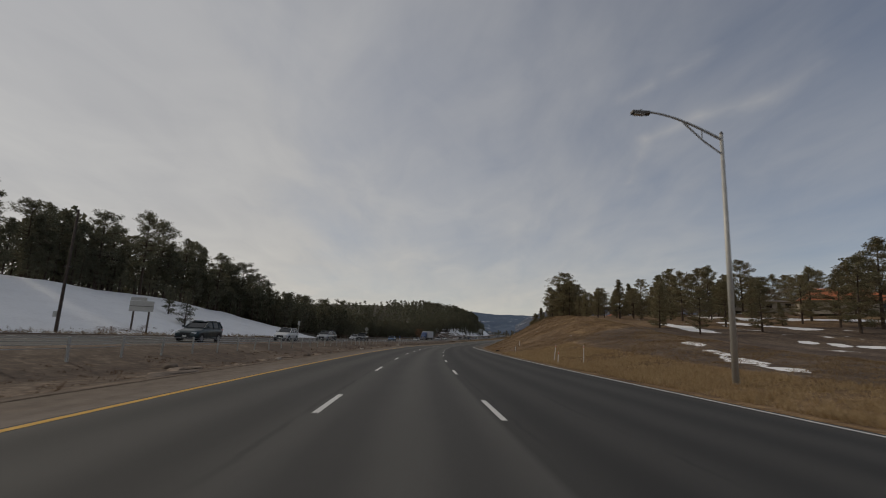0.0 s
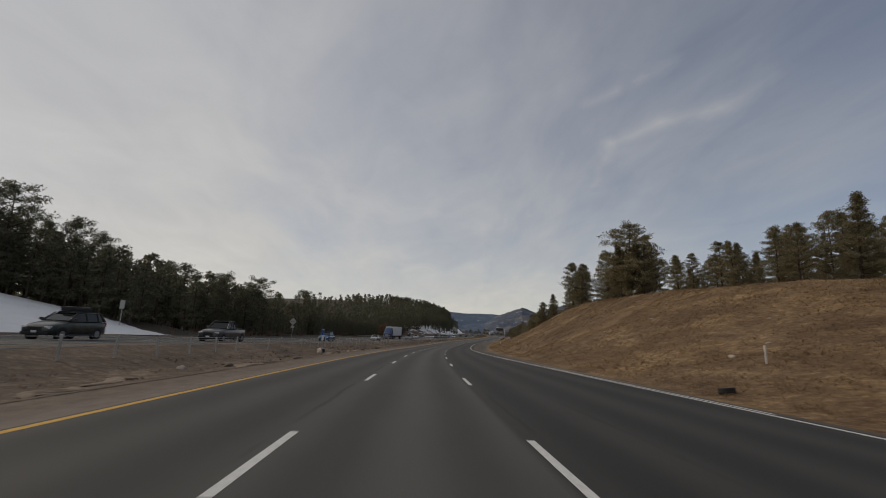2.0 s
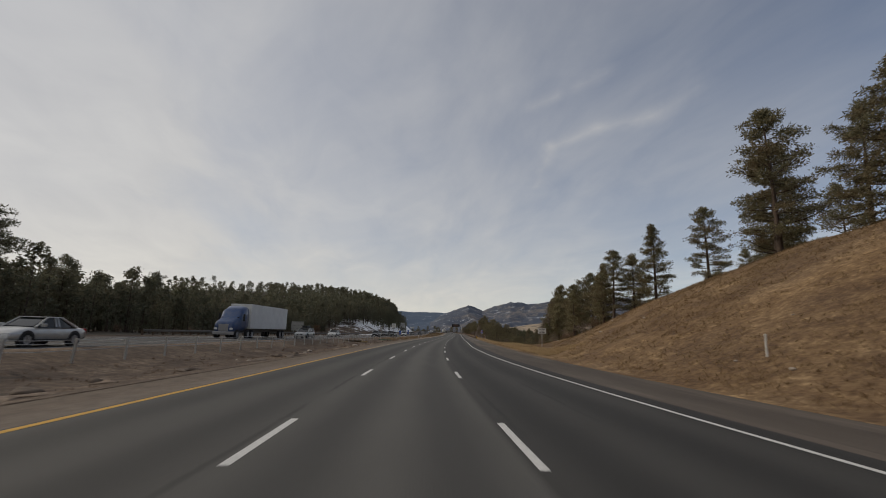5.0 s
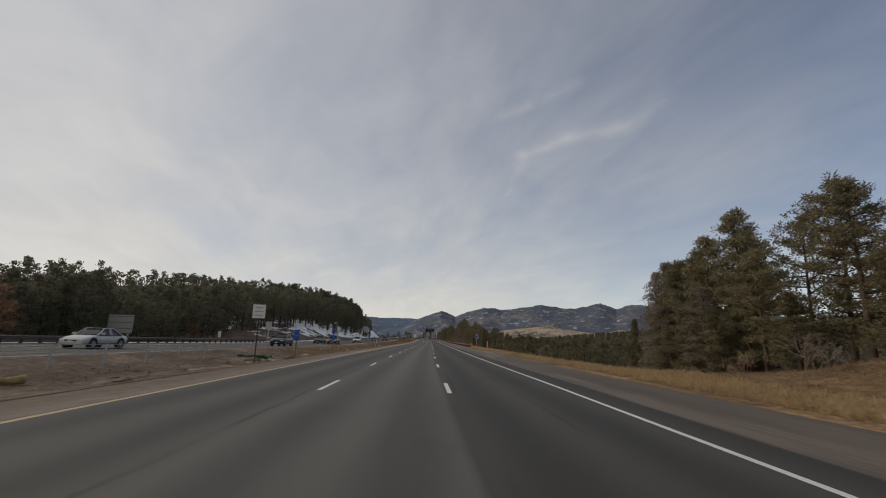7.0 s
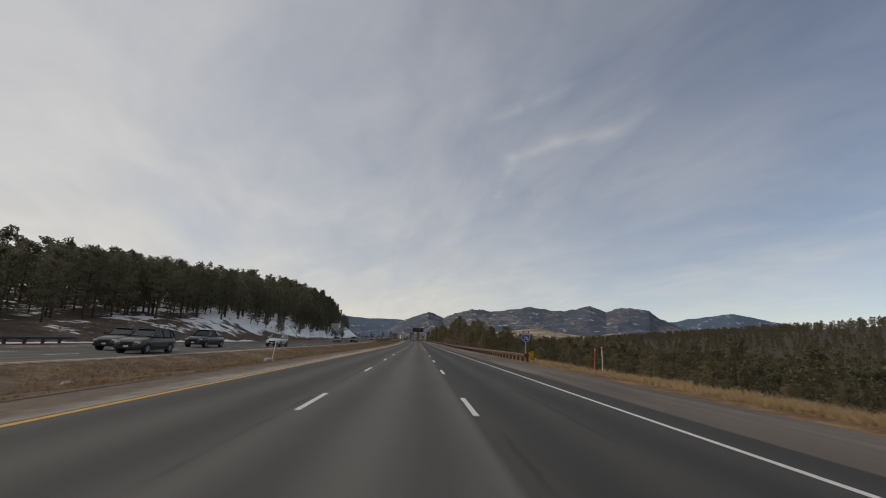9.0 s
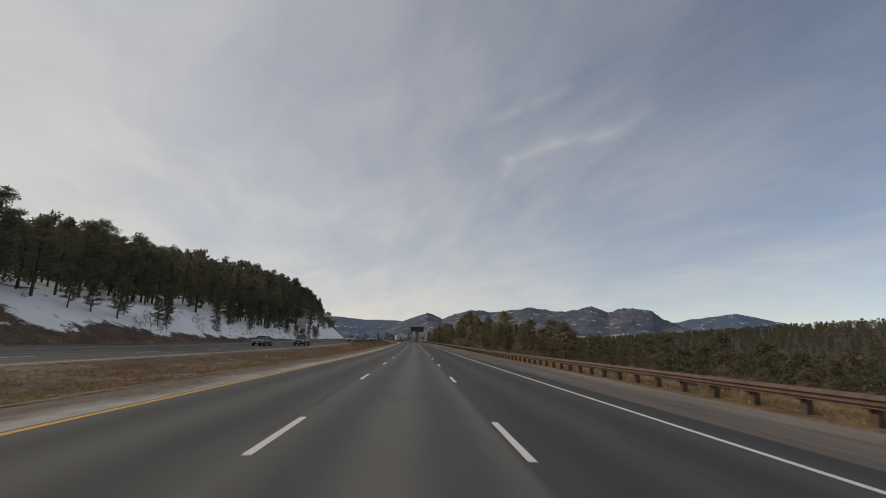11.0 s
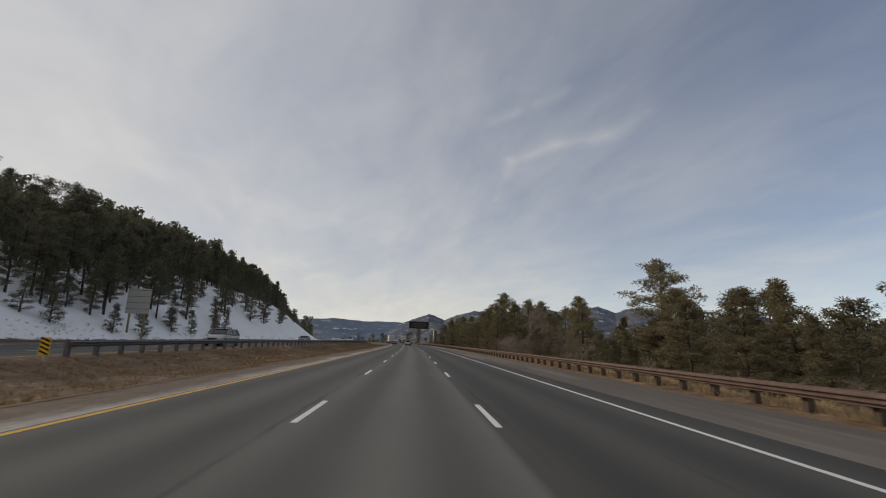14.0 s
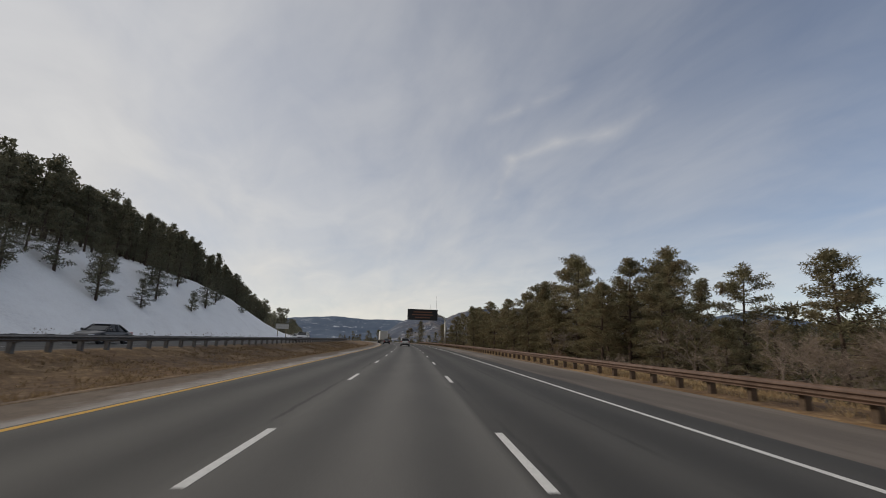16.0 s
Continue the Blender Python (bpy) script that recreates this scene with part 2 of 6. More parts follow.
# ---- materials ----
class Mat:
    def __init__(self, name, rough=0.8, metal=0.0):
        self.m = bpy.data.materials.new(name)
        self.m.use_nodes = True
        self.t = self.m.node_tree
        self.b = self.t.nodes["Principled BSDF"]
        self.b.inputs["Roughness"].default_value, self.b.inputs["Metallic"].default_value = rough, metal
        self.b.inputs["Specular IOR Level"].default_value = 0.3

    def n(self, kind, **values):
        n = self.t.nodes.new(kind)
        for key, value in values.items():
            n.inputs[key].default_value = value
        return n

    def link(self, a, b):
        self.t.links.new(a, b)

    def coords(self, kind="Object"):
        return self.n("ShaderNodeTexCoord").outputs[kind]

    def noise(self, scale, detail=4, rough=0.6, stretch=(1, 1, 1), vec=None, kind="Object"):
        m = self.n("ShaderNodeMapping")
        m.inputs["Scale"].default_value = stretch
        self.link(vec if vec is not None else self.coords(kind), m.inputs[0])
        n = self.n("ShaderNodeTexNoise", Scale=scale, Detail=detail, Roughness=rough)
        self.link(m.outputs[0], n.inputs["Vector"])
        return n.outputs[0]

    def ramp(self, fac, stops):
        n = self.n("ShaderNodeValToRGB")
        e = n.color_ramp.elements
        while len(e) < len(stops):
            e.new(0.5)
        for el, (p, c) in zip(e, stops):
            el.position, el.color = p, (*(c if isinstance(c, tuple) else (c, c, c)), 1)
        self.link(fac, n.inputs[0])
        return n.outputs[0]

    def mix(self, fac, a, b, blend="MIX"):
        n = self.n("ShaderNodeMix")
        n.data_type, n.blend_type = "RGBA", blend
        if isinstance(fac, (int, float)):
            n.inputs[0].default_value = fac
        else:
            self.link(fac, n.inputs[0])
        for i, v in ((6, a), (7, b)):
            if isinstance(v, tuple):
                n.inputs[i].default_value = (*v, 1)
            else:
                self.link(v, n.inputs[i])
        return n.outputs[2]

    def math(self, op, a, b=0.0):
        n = self.n("ShaderNodeMath")
        n.operation = op
        for i, v in enumerate((a, b)):
            if isinstance(v, (int, float)):
                n.inputs[i].default_value = v
            else:
                self.link(v, n.inputs[i])
        return n.outputs[0]

    def attr(self, name):
        n = self.n("ShaderNodeAttribute")
        n.attribute_name = name
        return n.outputs["Fac"]

    def color(self, c):
        if isinstance(c, tuple):
            self.b.inputs["Base Color"].default_value = (*c, 1)
        else:
            self.link(c, self.b.inputs["Base Color"])
        return self

    def bump(self, h, strength=0.3, dist=0.02):
        n = self.n("ShaderNodeBump", Strength=strength, Distance=dist)
        self.link(h, n.inputs["Height"])
        self.link(n.outputs[0], self.b.inputs["Normal"])
        return self


def simple(name, c, rough=0.7, metal=0.0, vary=0.25, scale=6.0, bump=0.15):
    m = Mat(name, rough, metal)
    a, f = m.noise(scale, 5), m.noise(scale * 9, 3)
    g = m.math("ADD", m.math("MULTIPLY", a, 0.7), m.math("MULTIPLY", f, 0.3))
    lo, hi = tuple(x * (1 - vary) for x in c), tuple(min(1, x * (1 + vary)) for x in c)
    m.color(m.ramp(g, [(0.3, lo), (0.7, hi)]))
    if bump:
        m.bump(g, bump, 0.01)
    return m.m


def asphalt():
    m = Mat("asphalt", 0.86)
    uv = m.coords("UV")
    sep = m.n("ShaderNodeSeparateXYZ")
    m.link(uv, sep.inputs[0])
    l = sep.outputs[0]
    big = m.noise(0.07, 4, 0.6, (4, 0.35, 1), uv)
    mid = m.noise(0.9, 5, 0.6, (1, 0.25, 1), uv)
    fine = m.noise(55, 3, 0.7, (1, 1, 1), uv)
    # darker fresh lane on the right, paler worn lanes to its left
    lane = m.ramp(m.math("ADD", m.math("MULTIPLY", l, 0.05), 0.5), [(0.415, 0.052), (0.434, 0.048), (0.44, 0.092), (0.5, 0.098), (0.61, 0.090), (0.625, 0.073), (0.80, 0.076)])
    # polished wheel paths
    tracks = m.math("COSINE", m.math("MULTIPLY", m.math("SUBTRACT", l, 0.51), 2 * math.pi / 1.83))
    tone = m.ramp(m.math("ADD", m.math("MULTIPLY", tracks, 0.24), m.math("ADD", m.math("MULTIPLY", big, 0.6), m.math("MULTIPLY", mid, 0.4))),
                  [(0.25, (0.74, 0.73, 0.72)), (0.75, (1.20, 1.18, 1.14))])
    grain = m.ramp(fine, [(0.3, 0.72), (0.7, 1.28)])
    stretch = m.ramp(m.math("MULTIPLY", sep.outputs[1], 0.002), [(0.12, 0.76), (0.55, 1.02), (0.95, 1.14)])
    warm = m.mix(1.0, m.mix(1.0, lane, (1.0, 0.97, 0.92), "MULTIPLY"), stretch, "MULTIPLY")
    c = m.mix(1.0, m.mix(1.0, warm, tone, "MULTIPLY"), grain, "MULTIPLY")
    # tarred joints that wander beside the lane lines
    for joint, k in ((-1.60, 5.0), (2.46, 7.0), (-3.4, 9.0)):
        wob = m.math("MULTIPLY", m.math("SUBTRACT", m.noise(0.5, 5, 0.7, (0.2, 1, 1), uv), 0.5), 0.3)
        gap = m.math("ABSOLUTE", m.math("SUBTRACT", m.math("ADD", l, wob), joint))
        gate = m.ramp(m.noise(0.05 + 0.01 * k, 3, 0.6, (0.1, 1, 1), uv), [(0.44, 0.0), (0.56, 0.5)])
        c = m.mix(m.math("MULTIPLY", m.ramp(gap, [(0.02, 1.0), (0.075, 0.0)]), gate), c, (0.022, 0.021, 0.021))
    stain = m.ramp(m.noise(0.22, 6, 0.7, (1.2, 0.3, 1), uv), [(0.60, 0.0), (0.75, 0.45)])
    m.color(m.mix(stain, c, (0.045, 0.043, 0.042)))
    m.bump(fine, 0.35, 0.006)
    return m.m


def shoulder_mat(name, c1, c2, early=1.0):
    m = Mat(name, 0.92)
    uv = m.coords("UV")
    big = m.noise(0.25, 5, 0.65, (2.2, 0.3, 1), uv)
    fine = m.noise(30, 4, 0.7, (1, 1, 1), uv)
    g = m.math("ADD", m.math("MULTIPLY", big, 0.65), m.math("MULTIPLY", fine, 0.35))
    sep = m.n("ShaderNodeSeparateXYZ")
    m.link(uv, sep.inputs[0])
    stretch = m.ramp(m.math("MULTIPLY", sep.outputs[1], 0.002), [(0.42, early), (0.60, 1.0)])
    c = m.ramp(g, [(0.32, c1), (0.68, c2)])
    salt = m.ramp(m.noise(0.16, 6, 0.7, (3.0, 0.14, 1), uv), [(0.50, 0.0), (0.68, 0.6)])
    m.color(m.mix(1.0, m.mix(salt, c, tuple(min(0.6, v * 2.0) for v in c2)), stretch, "MULTIPLY"))
    m.bump(fine, 0.5, 0.015)
    return m.m


def verge_mat():
    """Pale grit swept against the line, breaking up into brown soil."""
    m = Mat("gravel_verge", 0.95)
    uv = m.coords("UV")
    sep = m.n("ShaderNodeSeparateXYZ")
    m.link(uv, sep.inputs[0])
    rag = m.noise(0.55, 6, 0.7, (1.0, 0.22, 1), uv)
    fine = m.noise(26, 4, 0.75, (1, 1, 1), uv)
    clump = m.noise(3.0, 4, 0.7, (1, 0.5, 1), uv)
    out = m.math("ADD", m.math("MULTIPLY", m.math("SUBTRACT", sep.outputs[0], 6.05), 0.55), m.math("MULTIPLY", m.math("SUBTRACT", rag, 0.5), 1.5))
    late = m.ramp(m.math("MULTIPLY", sep.outputs[1], 0.002), [(0.50, 0.0), (0.66, 1.0)])
    g = m.math("ADD", m.math("MULTIPLY", clump, 0.55), m.math("MULTIPLY", fine, 0.45))
    pale = m.mix(late, m.ramp(g, [(0.32, (0.13, 0.105, 0.085)), (0.68, (0.235, 0.195, 0.16))]), m.ramp(g, [(0.32, (0.22, 0.20, 0.18)), (0.68, (0.45, 0.425, 0.395))]))
    soil = m.ramp(g, [(0.32, (0.075, 0.056, 0.042)), (0.68, (0.20, 0.155, 0.115))])
    m.color(m.mix(m.ramp(out, [(0.06, 0.0), (0.50, 1.0)]), pale, soil))
    m.bump(g, 0.6, 0.03)
    return m.m


def yellow_mat():
    """Road paint, dusted over along one stretch."""
    m = Mat("yellow_road_paint", 0.75)
    uv = m.coords("UV")
    sep = m.n("ShaderNodeSeparateXYZ")
    m.link(uv, sep.inputs[0])
    chip = m.noise(9, 5, 0.7, (1, 0.4, 1), uv)
    c = m.ramp(chip, [(0.3, (0.46, 0.255, 0.045)), (0.7, (0.68, 0.40, 0.065))])
    dust = m.ramp(m.math("MULTIPLY", sep.outputs[1], 0.002), [(0.40, 0.0), (0.44, 0.72), (0.52, 0.72), (0.56, 0.05)])
    m.color(m.mix(dust, c, (0.40, 0.35, 0.27)))
    m.bump(chip, 0.2, 0.01)
    return m.m


def ground_mat():
    m = Mat("ground", 0.95)
    P = m.coords("Object")
    big, mid, fine = m.noise(0.06, 5, 0.6, vec=P), m.noise(0.55, 5, 0.65, vec=P), m.noise(7, 5, 0.7, vec=P)
    streak = m.noise(0.8, 6, 0.7, (1.0, 0.2, 1), m.coords("UV"))
    g = m.math("ADD", m.math("MULTIPLY", mid, 0.28), m.math("ADD", m.math("MULTIPLY", fine, 0.38), m.math("MULTIPLY", streak, 0.34)))
    patch = m.noise(0.22, 6, 0.68, (1.0, 0.55, 1), m.coords("UV"))
    tuft = m.noise(2.6, 5, 0.75, (1.0, 1.0, 1.6), P)
    gs = m.math("ADD", m.math("MULTIPLY", g, 0.42), m.math("ADD", m.math("MULTIPLY", patch, 0.28), m.math("MULTIPLY", tuft, 0.30)))
    straw = m.ramp(gs, [(0.40, (0.048, 0.027, 0.014)), (0.465, (0.112, 0.065, 0.031)), (0.525, (0.195, 0.122, 0.059)), (0.59, (0.38, 0.258, 0.132))])
    dirt = m.ramp(gs, [(0.40, (0.030, 0.020, 0.014)), (0.465, (0.070, 0.046, 0.031)), (0.52, (0.112, 0.078, 0.053)), (0.59, (0.24, 0.178, 0.125))])
    duff = m.ramp(g, [(0.28, (0.030, 0.026, 0.020)), (0.6, (0.075, 0.060, 0.042)), (0.8, (0.12, 0.10, 0.065))])
    tone = m.math("ADD", m.attr("straw"), m.math("MULTIPLY", m.math("SUBTRACT", big, 0.5), 1.3))
    c = m.mix(m.ramp(tone, [(0.2, 0.0), (0.8, 1.0)]), dirt, straw)
    c = m.mix(m.ramp(m.math("ADD", m.attr("wood"), m.math("MULTIPLY", m.math("SUBTRACT", mid, 0.5), 0.8)), [(0.35, 0.0), (0.65, 1.0)]), c, duff)
    snow = m.ramp(gs, [(0.38, (0.70, 0.69, 0.685)), (0.47, (0.82, 0.81, 0.80)), (0.57, (0.88, 0.875, 0.865))])
    cover = m.math("ADD", m.attr("snow"), m.math("ADD", m.math("MULTIPLY", m.math("SUBTRACT", m.noise(0.16, 5, 0.6, vec=P), 0.5), 1.1), m.math("MULTIPLY", m.math("SUBTRACT", mid, 0.5), 0.5)))
    k = m.ramp(cover, [(0.47, 0.0), (0.54, 1.0)])
    m.color(m.mix(k, c, snow))
    m.bump(g, 0.6, 0.12)
    return m.m


def needle_mat(name, c1, c2, brown=0.0, scale=0.8, dead=(0.20, 0.13, 0.078), thin_part=0.45):
    m = Mat(name, 0.75)
    info = m.n("ShaderNodeObjectInfo")
    geo = m.n("ShaderNodeNewGeometry")
    r = m.math("ADD", m.math("MULTIPLY", geo.outputs["Random Per Island"], 0.65), m.math("MULTIPLY", info.outputs["Random"], 0.35))
    c = m.ramp(r, [(0.1, c1), (0.9, c2)])
    if brown:
        c = m.mix(m.ramp(m.noise(scale, 4, 0.6), [(0.44, 0.0), (0.66, brown)]), c, dead)
    m.color(c)
    m.b.inputs["Specular IOR Level"].default_value = 0.15
    thin = m.n("ShaderNodeBsdfTranslucent")
    m.link(c, thin.inputs[0])
    both = m.n("ShaderNodeMixShader")
    both.inputs[0].default_value = thin_part
    m.link(m.b.outputs[0], both.inputs[1])
    m.link(thin.outputs[0], both.inputs[2])
    m.link(both.outputs[0], m.t.nodes["Material Output"].inputs[0])
    return m.m


ASPHALT = asphalt()
SHOULDER = shoulder_mat("brown_shoulder", (0.072, 0.060, 0.051), (0.158, 0.135, 0.115), (0.80, 0.77, 0.74))
VERGE = verge_mat()
PALE_EDGE = shoulder_mat("pale_edge", (0.24, 0.22, 0.20), (0.46, 0.44, 0.41), (0.62, 0.58, 0.54))
GROUND = ground_mat()
PINE = needle_mat("pine_needles", (0.085, 0.094, 0.066), (0.225, 0.212, 0.138), 0.3, thin_part=0.32)
# lit copy of PINE: lighter needle colours for pines standing in the sun
PINE_SUN = needle_mat("pine_needles_olive_lit", (0.115, 0.110, 0.068), (0.30, 0.265, 0.15), 0.6, 0.6)
PINE_FAR = needle_mat("pine_needles_valley", (0.076, 0.078, 0.050), (0.215, 0.195, 0.115), 0.5, 0.12)
OAK_LEAF = needle_mat("russet_oak_leaves", (0.13, 0.075, 0.045), (0.30, 0.19, 0.12))
PINE_GREY = needle_mat("pine_needles_grey", (0.16, 0.135, 0.105), (0.36, 0.31, 0.25), 0.3)
BARK = simple("pine_bark", (0.075, 0.054, 0.041), 0.9, 0, 0.4, 5, 0.5)
TWIG = simple("grey_twigs", (0.21, 0.168, 0.138), 0.9, 0, 0.3, 5, 0.3)
RUSSET = needle_mat("russet_brush", (0.05, 0.034, 0.025), (0.16, 0.105, 0.07))
WHITE_LINE = simple("white_road_paint", (0.62, 0.61, 0.58), 0.7, 0, 0.22, 14, 0.2)
YELLOW_LINE = yellow_mat()
STEEL = simple("galvanised_steel", (0.42, 0.42, 0.41), 0.5, 0.6, 0.2, 8, 0.1)
RUST = simple("weathered_rail_steel", (0.15, 0.102, 0.080), 0.75, 0.25, 0.35, 3, 0.2)
POST_WOOD = simple("guardrail_post_wood", (0.25, 0.185, 0.115), 0.9, 0, 0.35, 6, 0.4)
DARK_STEEL = simple("dull_grey_steel", (0.16, 0.15, 0.14), 0.65, 0.4, 0.25, 6, 0.1)
SIGN_BACK = simple("bare_aluminium", (0.46, 0.45, 0.42), 0.55, 0.35, 0.12, 4, 0.05)
SIGN_WHITE = simple("white_sign_sheet", (0.72, 0.71, 0.67), 0.5, 0, 0.08, 3, 0)
BLACK = simple("black_sheet", (0.02, 0.02, 0.022), 0.6, 0, 0.2, 5, 0)
ORANGE = simple("orange_plastic", (0.62, 0.15, 0.06), 0.6, 0, 0.15, 8, 0)
BLUE_SIGN = simple("blue_sign_sheet", (0.03, 0.10, 0.38), 0.5, 0, 0.1, 5, 0)
RED_SIGN = simple("red_sign_sheet", (0.45, 0.04, 0.05), 0.5, 0, 0.1, 5, 0)
YELLOW = simple("yellow_sheet", (0.70, 0.42, 0.03), 0.5, 0, 0.1, 5, 0)
RUBBER = simple("tyre_rubber", (0.022, 0.022, 0.023), 0.85, 0, 0.3, 10, 0.2)
RIM = simple("alloy_rim", (0.35, 0.35, 0.36), 0.4, 0.7, 0.1, 6, 0)
TRIM = simple("black_plastic_trim", (0.025, 0.025, 0.027), 0.6, 0, 0.2, 6, 0)
POLE_WOOD = simple("creosoted_pole", (0.07, 0.052, 0.042), 0.9, 0, 0.35, 3, 0.4)
CONCRETE = simple("old_concrete", (0.33, 0.30, 0.26), 0.9, 0, 0.25, 3, 0.3)
glass = Mat("dark_car_glass", 0.08)
glass.color((0.012, 0.014, 0.016))
glass.b.inputs["Specular IOR Level"].default_value = 0.35
GLASS = glass.m
lens = Mat("lamp_lens", 0.15)
lens.color((0.62, 0.63, 0.64))
LENS = lens.m
tail = Mat("red_lens", 0.2)
tail.color((0.35, 0.02, 0.02))
TAIL = tail.m


def paint(name, c, metal=0.25):
    m = Mat(name, 0.32, metal)
    dust = m.noise(2.2, 5)
    m.color(m.mix(m.ramp(dust, [(0.4, 0.0), (0.8, 0.4)]), c, (0.17, 0.155, 0.14)))
    m.b.inputs["Coat Weight"].default_value = 0.4
    return m.m


# ---- mesh helpers ----
def mesh(name, verts, faces, mats, smooth=False, mat_index=None):
    me = bpy.data.meshes.new(name)
    if isinstance(verts, np.ndarray) and isinstance(faces, np.ndarray):
        n, k = faces.shape
        me.vertices.add(len(verts))
        me.vertices.foreach_set("co", verts.astype(np.float32).ravel())
        me.loops.add(n * k)
        me.loops.foreach_set("vertex_index", faces.astype(np.int32).ravel())
        me.polygons.add(n)
        me.polygons.foreach_set("loop_start", np.arange(0, n * k, k, dtype=np.int32))
        me.update(calc_edges=True)
    else:
        me.from_pydata([tuple(v) for v in verts], [], faces if isinstance(faces, list) else faces.tolist())
    for m in mats if isinstance(mats, (list, tuple)) else (mats,):
        me.materials.append(m)
    if mat_index is not None:
        me.polygons.foreach_set("material_index", mat_index)
    if smooth:
        me.polygons.foreach_set("use_smooth", [True] * len(me.polygons))
    me.update()
    return me


def child(name, data, parent, label="", m=None):
    ob = new(name, data)
    ob.parent = parent
    if m is not None:
        ob.matrix_basis = m
    if label:
        ob["label"] = label
    return ob


def part(name, bm, material, parent, label="", smooth=False, m=None):
    me = bpy.data.meshes.new(name)
    bm.to_mesh(me)
    bm.free()
    me.materials.append(material)
    if smooth:
        me.polygons.foreach_set("use_smooth", [True] * len(me.polygons))
    return child(name, me, parent, label, m)


def box(bm, x0, x1, y0, y1, z0, z1, bevel=0.0):
    r = bmesh.ops.create_cube(bm, size=1.0, matrix=Matrix.Translation(((x0 + x1) / 2, (y0 + y1) / 2, (z0 + z1) / 2)) @ Matrix.Diagonal((x1 - x0, y1 - y0, z1 - z0, 1)))
    if bevel:
        edges = list({e for v in r["verts"] for e in v.link_edges})
        bmesh.ops.bevel(bm, geom=edges, offset=bevel, segments=2, affect="EDGES", profile=0.6)
    return r


def bm_box(*a, bevel=0.0):
    bm = bmesh.new()
    box(bm, *a, bevel=bevel)
    return bm


def tube(bm, p, q, r1, r2, seg=8):
    p, q = Vector(p), Vector(q)
    d = q - p
    m = Matrix.Translation((p + q) / 2) @ d.to_track_quat("Z", "Y").to_matrix().to_4x4()
    bmesh.ops.create_cone(bm, cap_ends=True, segments=seg, radius1=r1, radius2=r2, depth=d.length, matrix=m)


def bm_tube(p, q, r1, r2=None, seg=8):
    bm = bmesh.new()
    tube(bm, p, q, r1, r1 if r2 is None else r2, seg)
    return bm


def thing(name, m, label, category, group="", kind=""):
    e = new(name)
    e.empty_display_size = 0.3
    e.matrix_basis = m
    return tagged(e, label, category, group, kind)


def strip(name, s, edges, z, mat, label, category, kind="structure", thick=0.0):
    """A band along the road; edges: two functions of s (right and left l), with columns between."""
    cols = len(edges)
    L = np.stack([np.broadcast_to(np.asarray(e, float), s.shape) for e in edges], 1)
    S = np.repeat(s[:, None], cols, 1)
    X, Y = place(S, L)
    Z = np.broadcast_to(np.asarray(z, float)[:, None] if np.ndim(z) == 1 else z, X.shape)
    v = np.stack([X, Y, Z + level(S)], -1).reshape(-1, 3)
    n = len(s)
    i = np.arange((n - 1) * cols).reshape(n - 1, cols)[:, :-1].ravel()
    f = np.stack([i, i + 1, i + cols + 1, i + cols], 1)[:, ::-1]
    me = mesh(name, v, f, mat)
    uv = me.uv_layers.new(name="UVMap")
    idx = np.empty(len(me.loops), int)
    me.loops.foreach_get("vertex_index", idx)
    uv.data.foreach_set("uv", np.stack([L.ravel()[idx], S.ravel()[idx]], 1).ravel())
    # faces up
    if me.polygons[0].normal.z < 0:
        me.flip_normals()
    ob = new(name, me)
    tagged(ob, label, category, "", kind)
    return ob


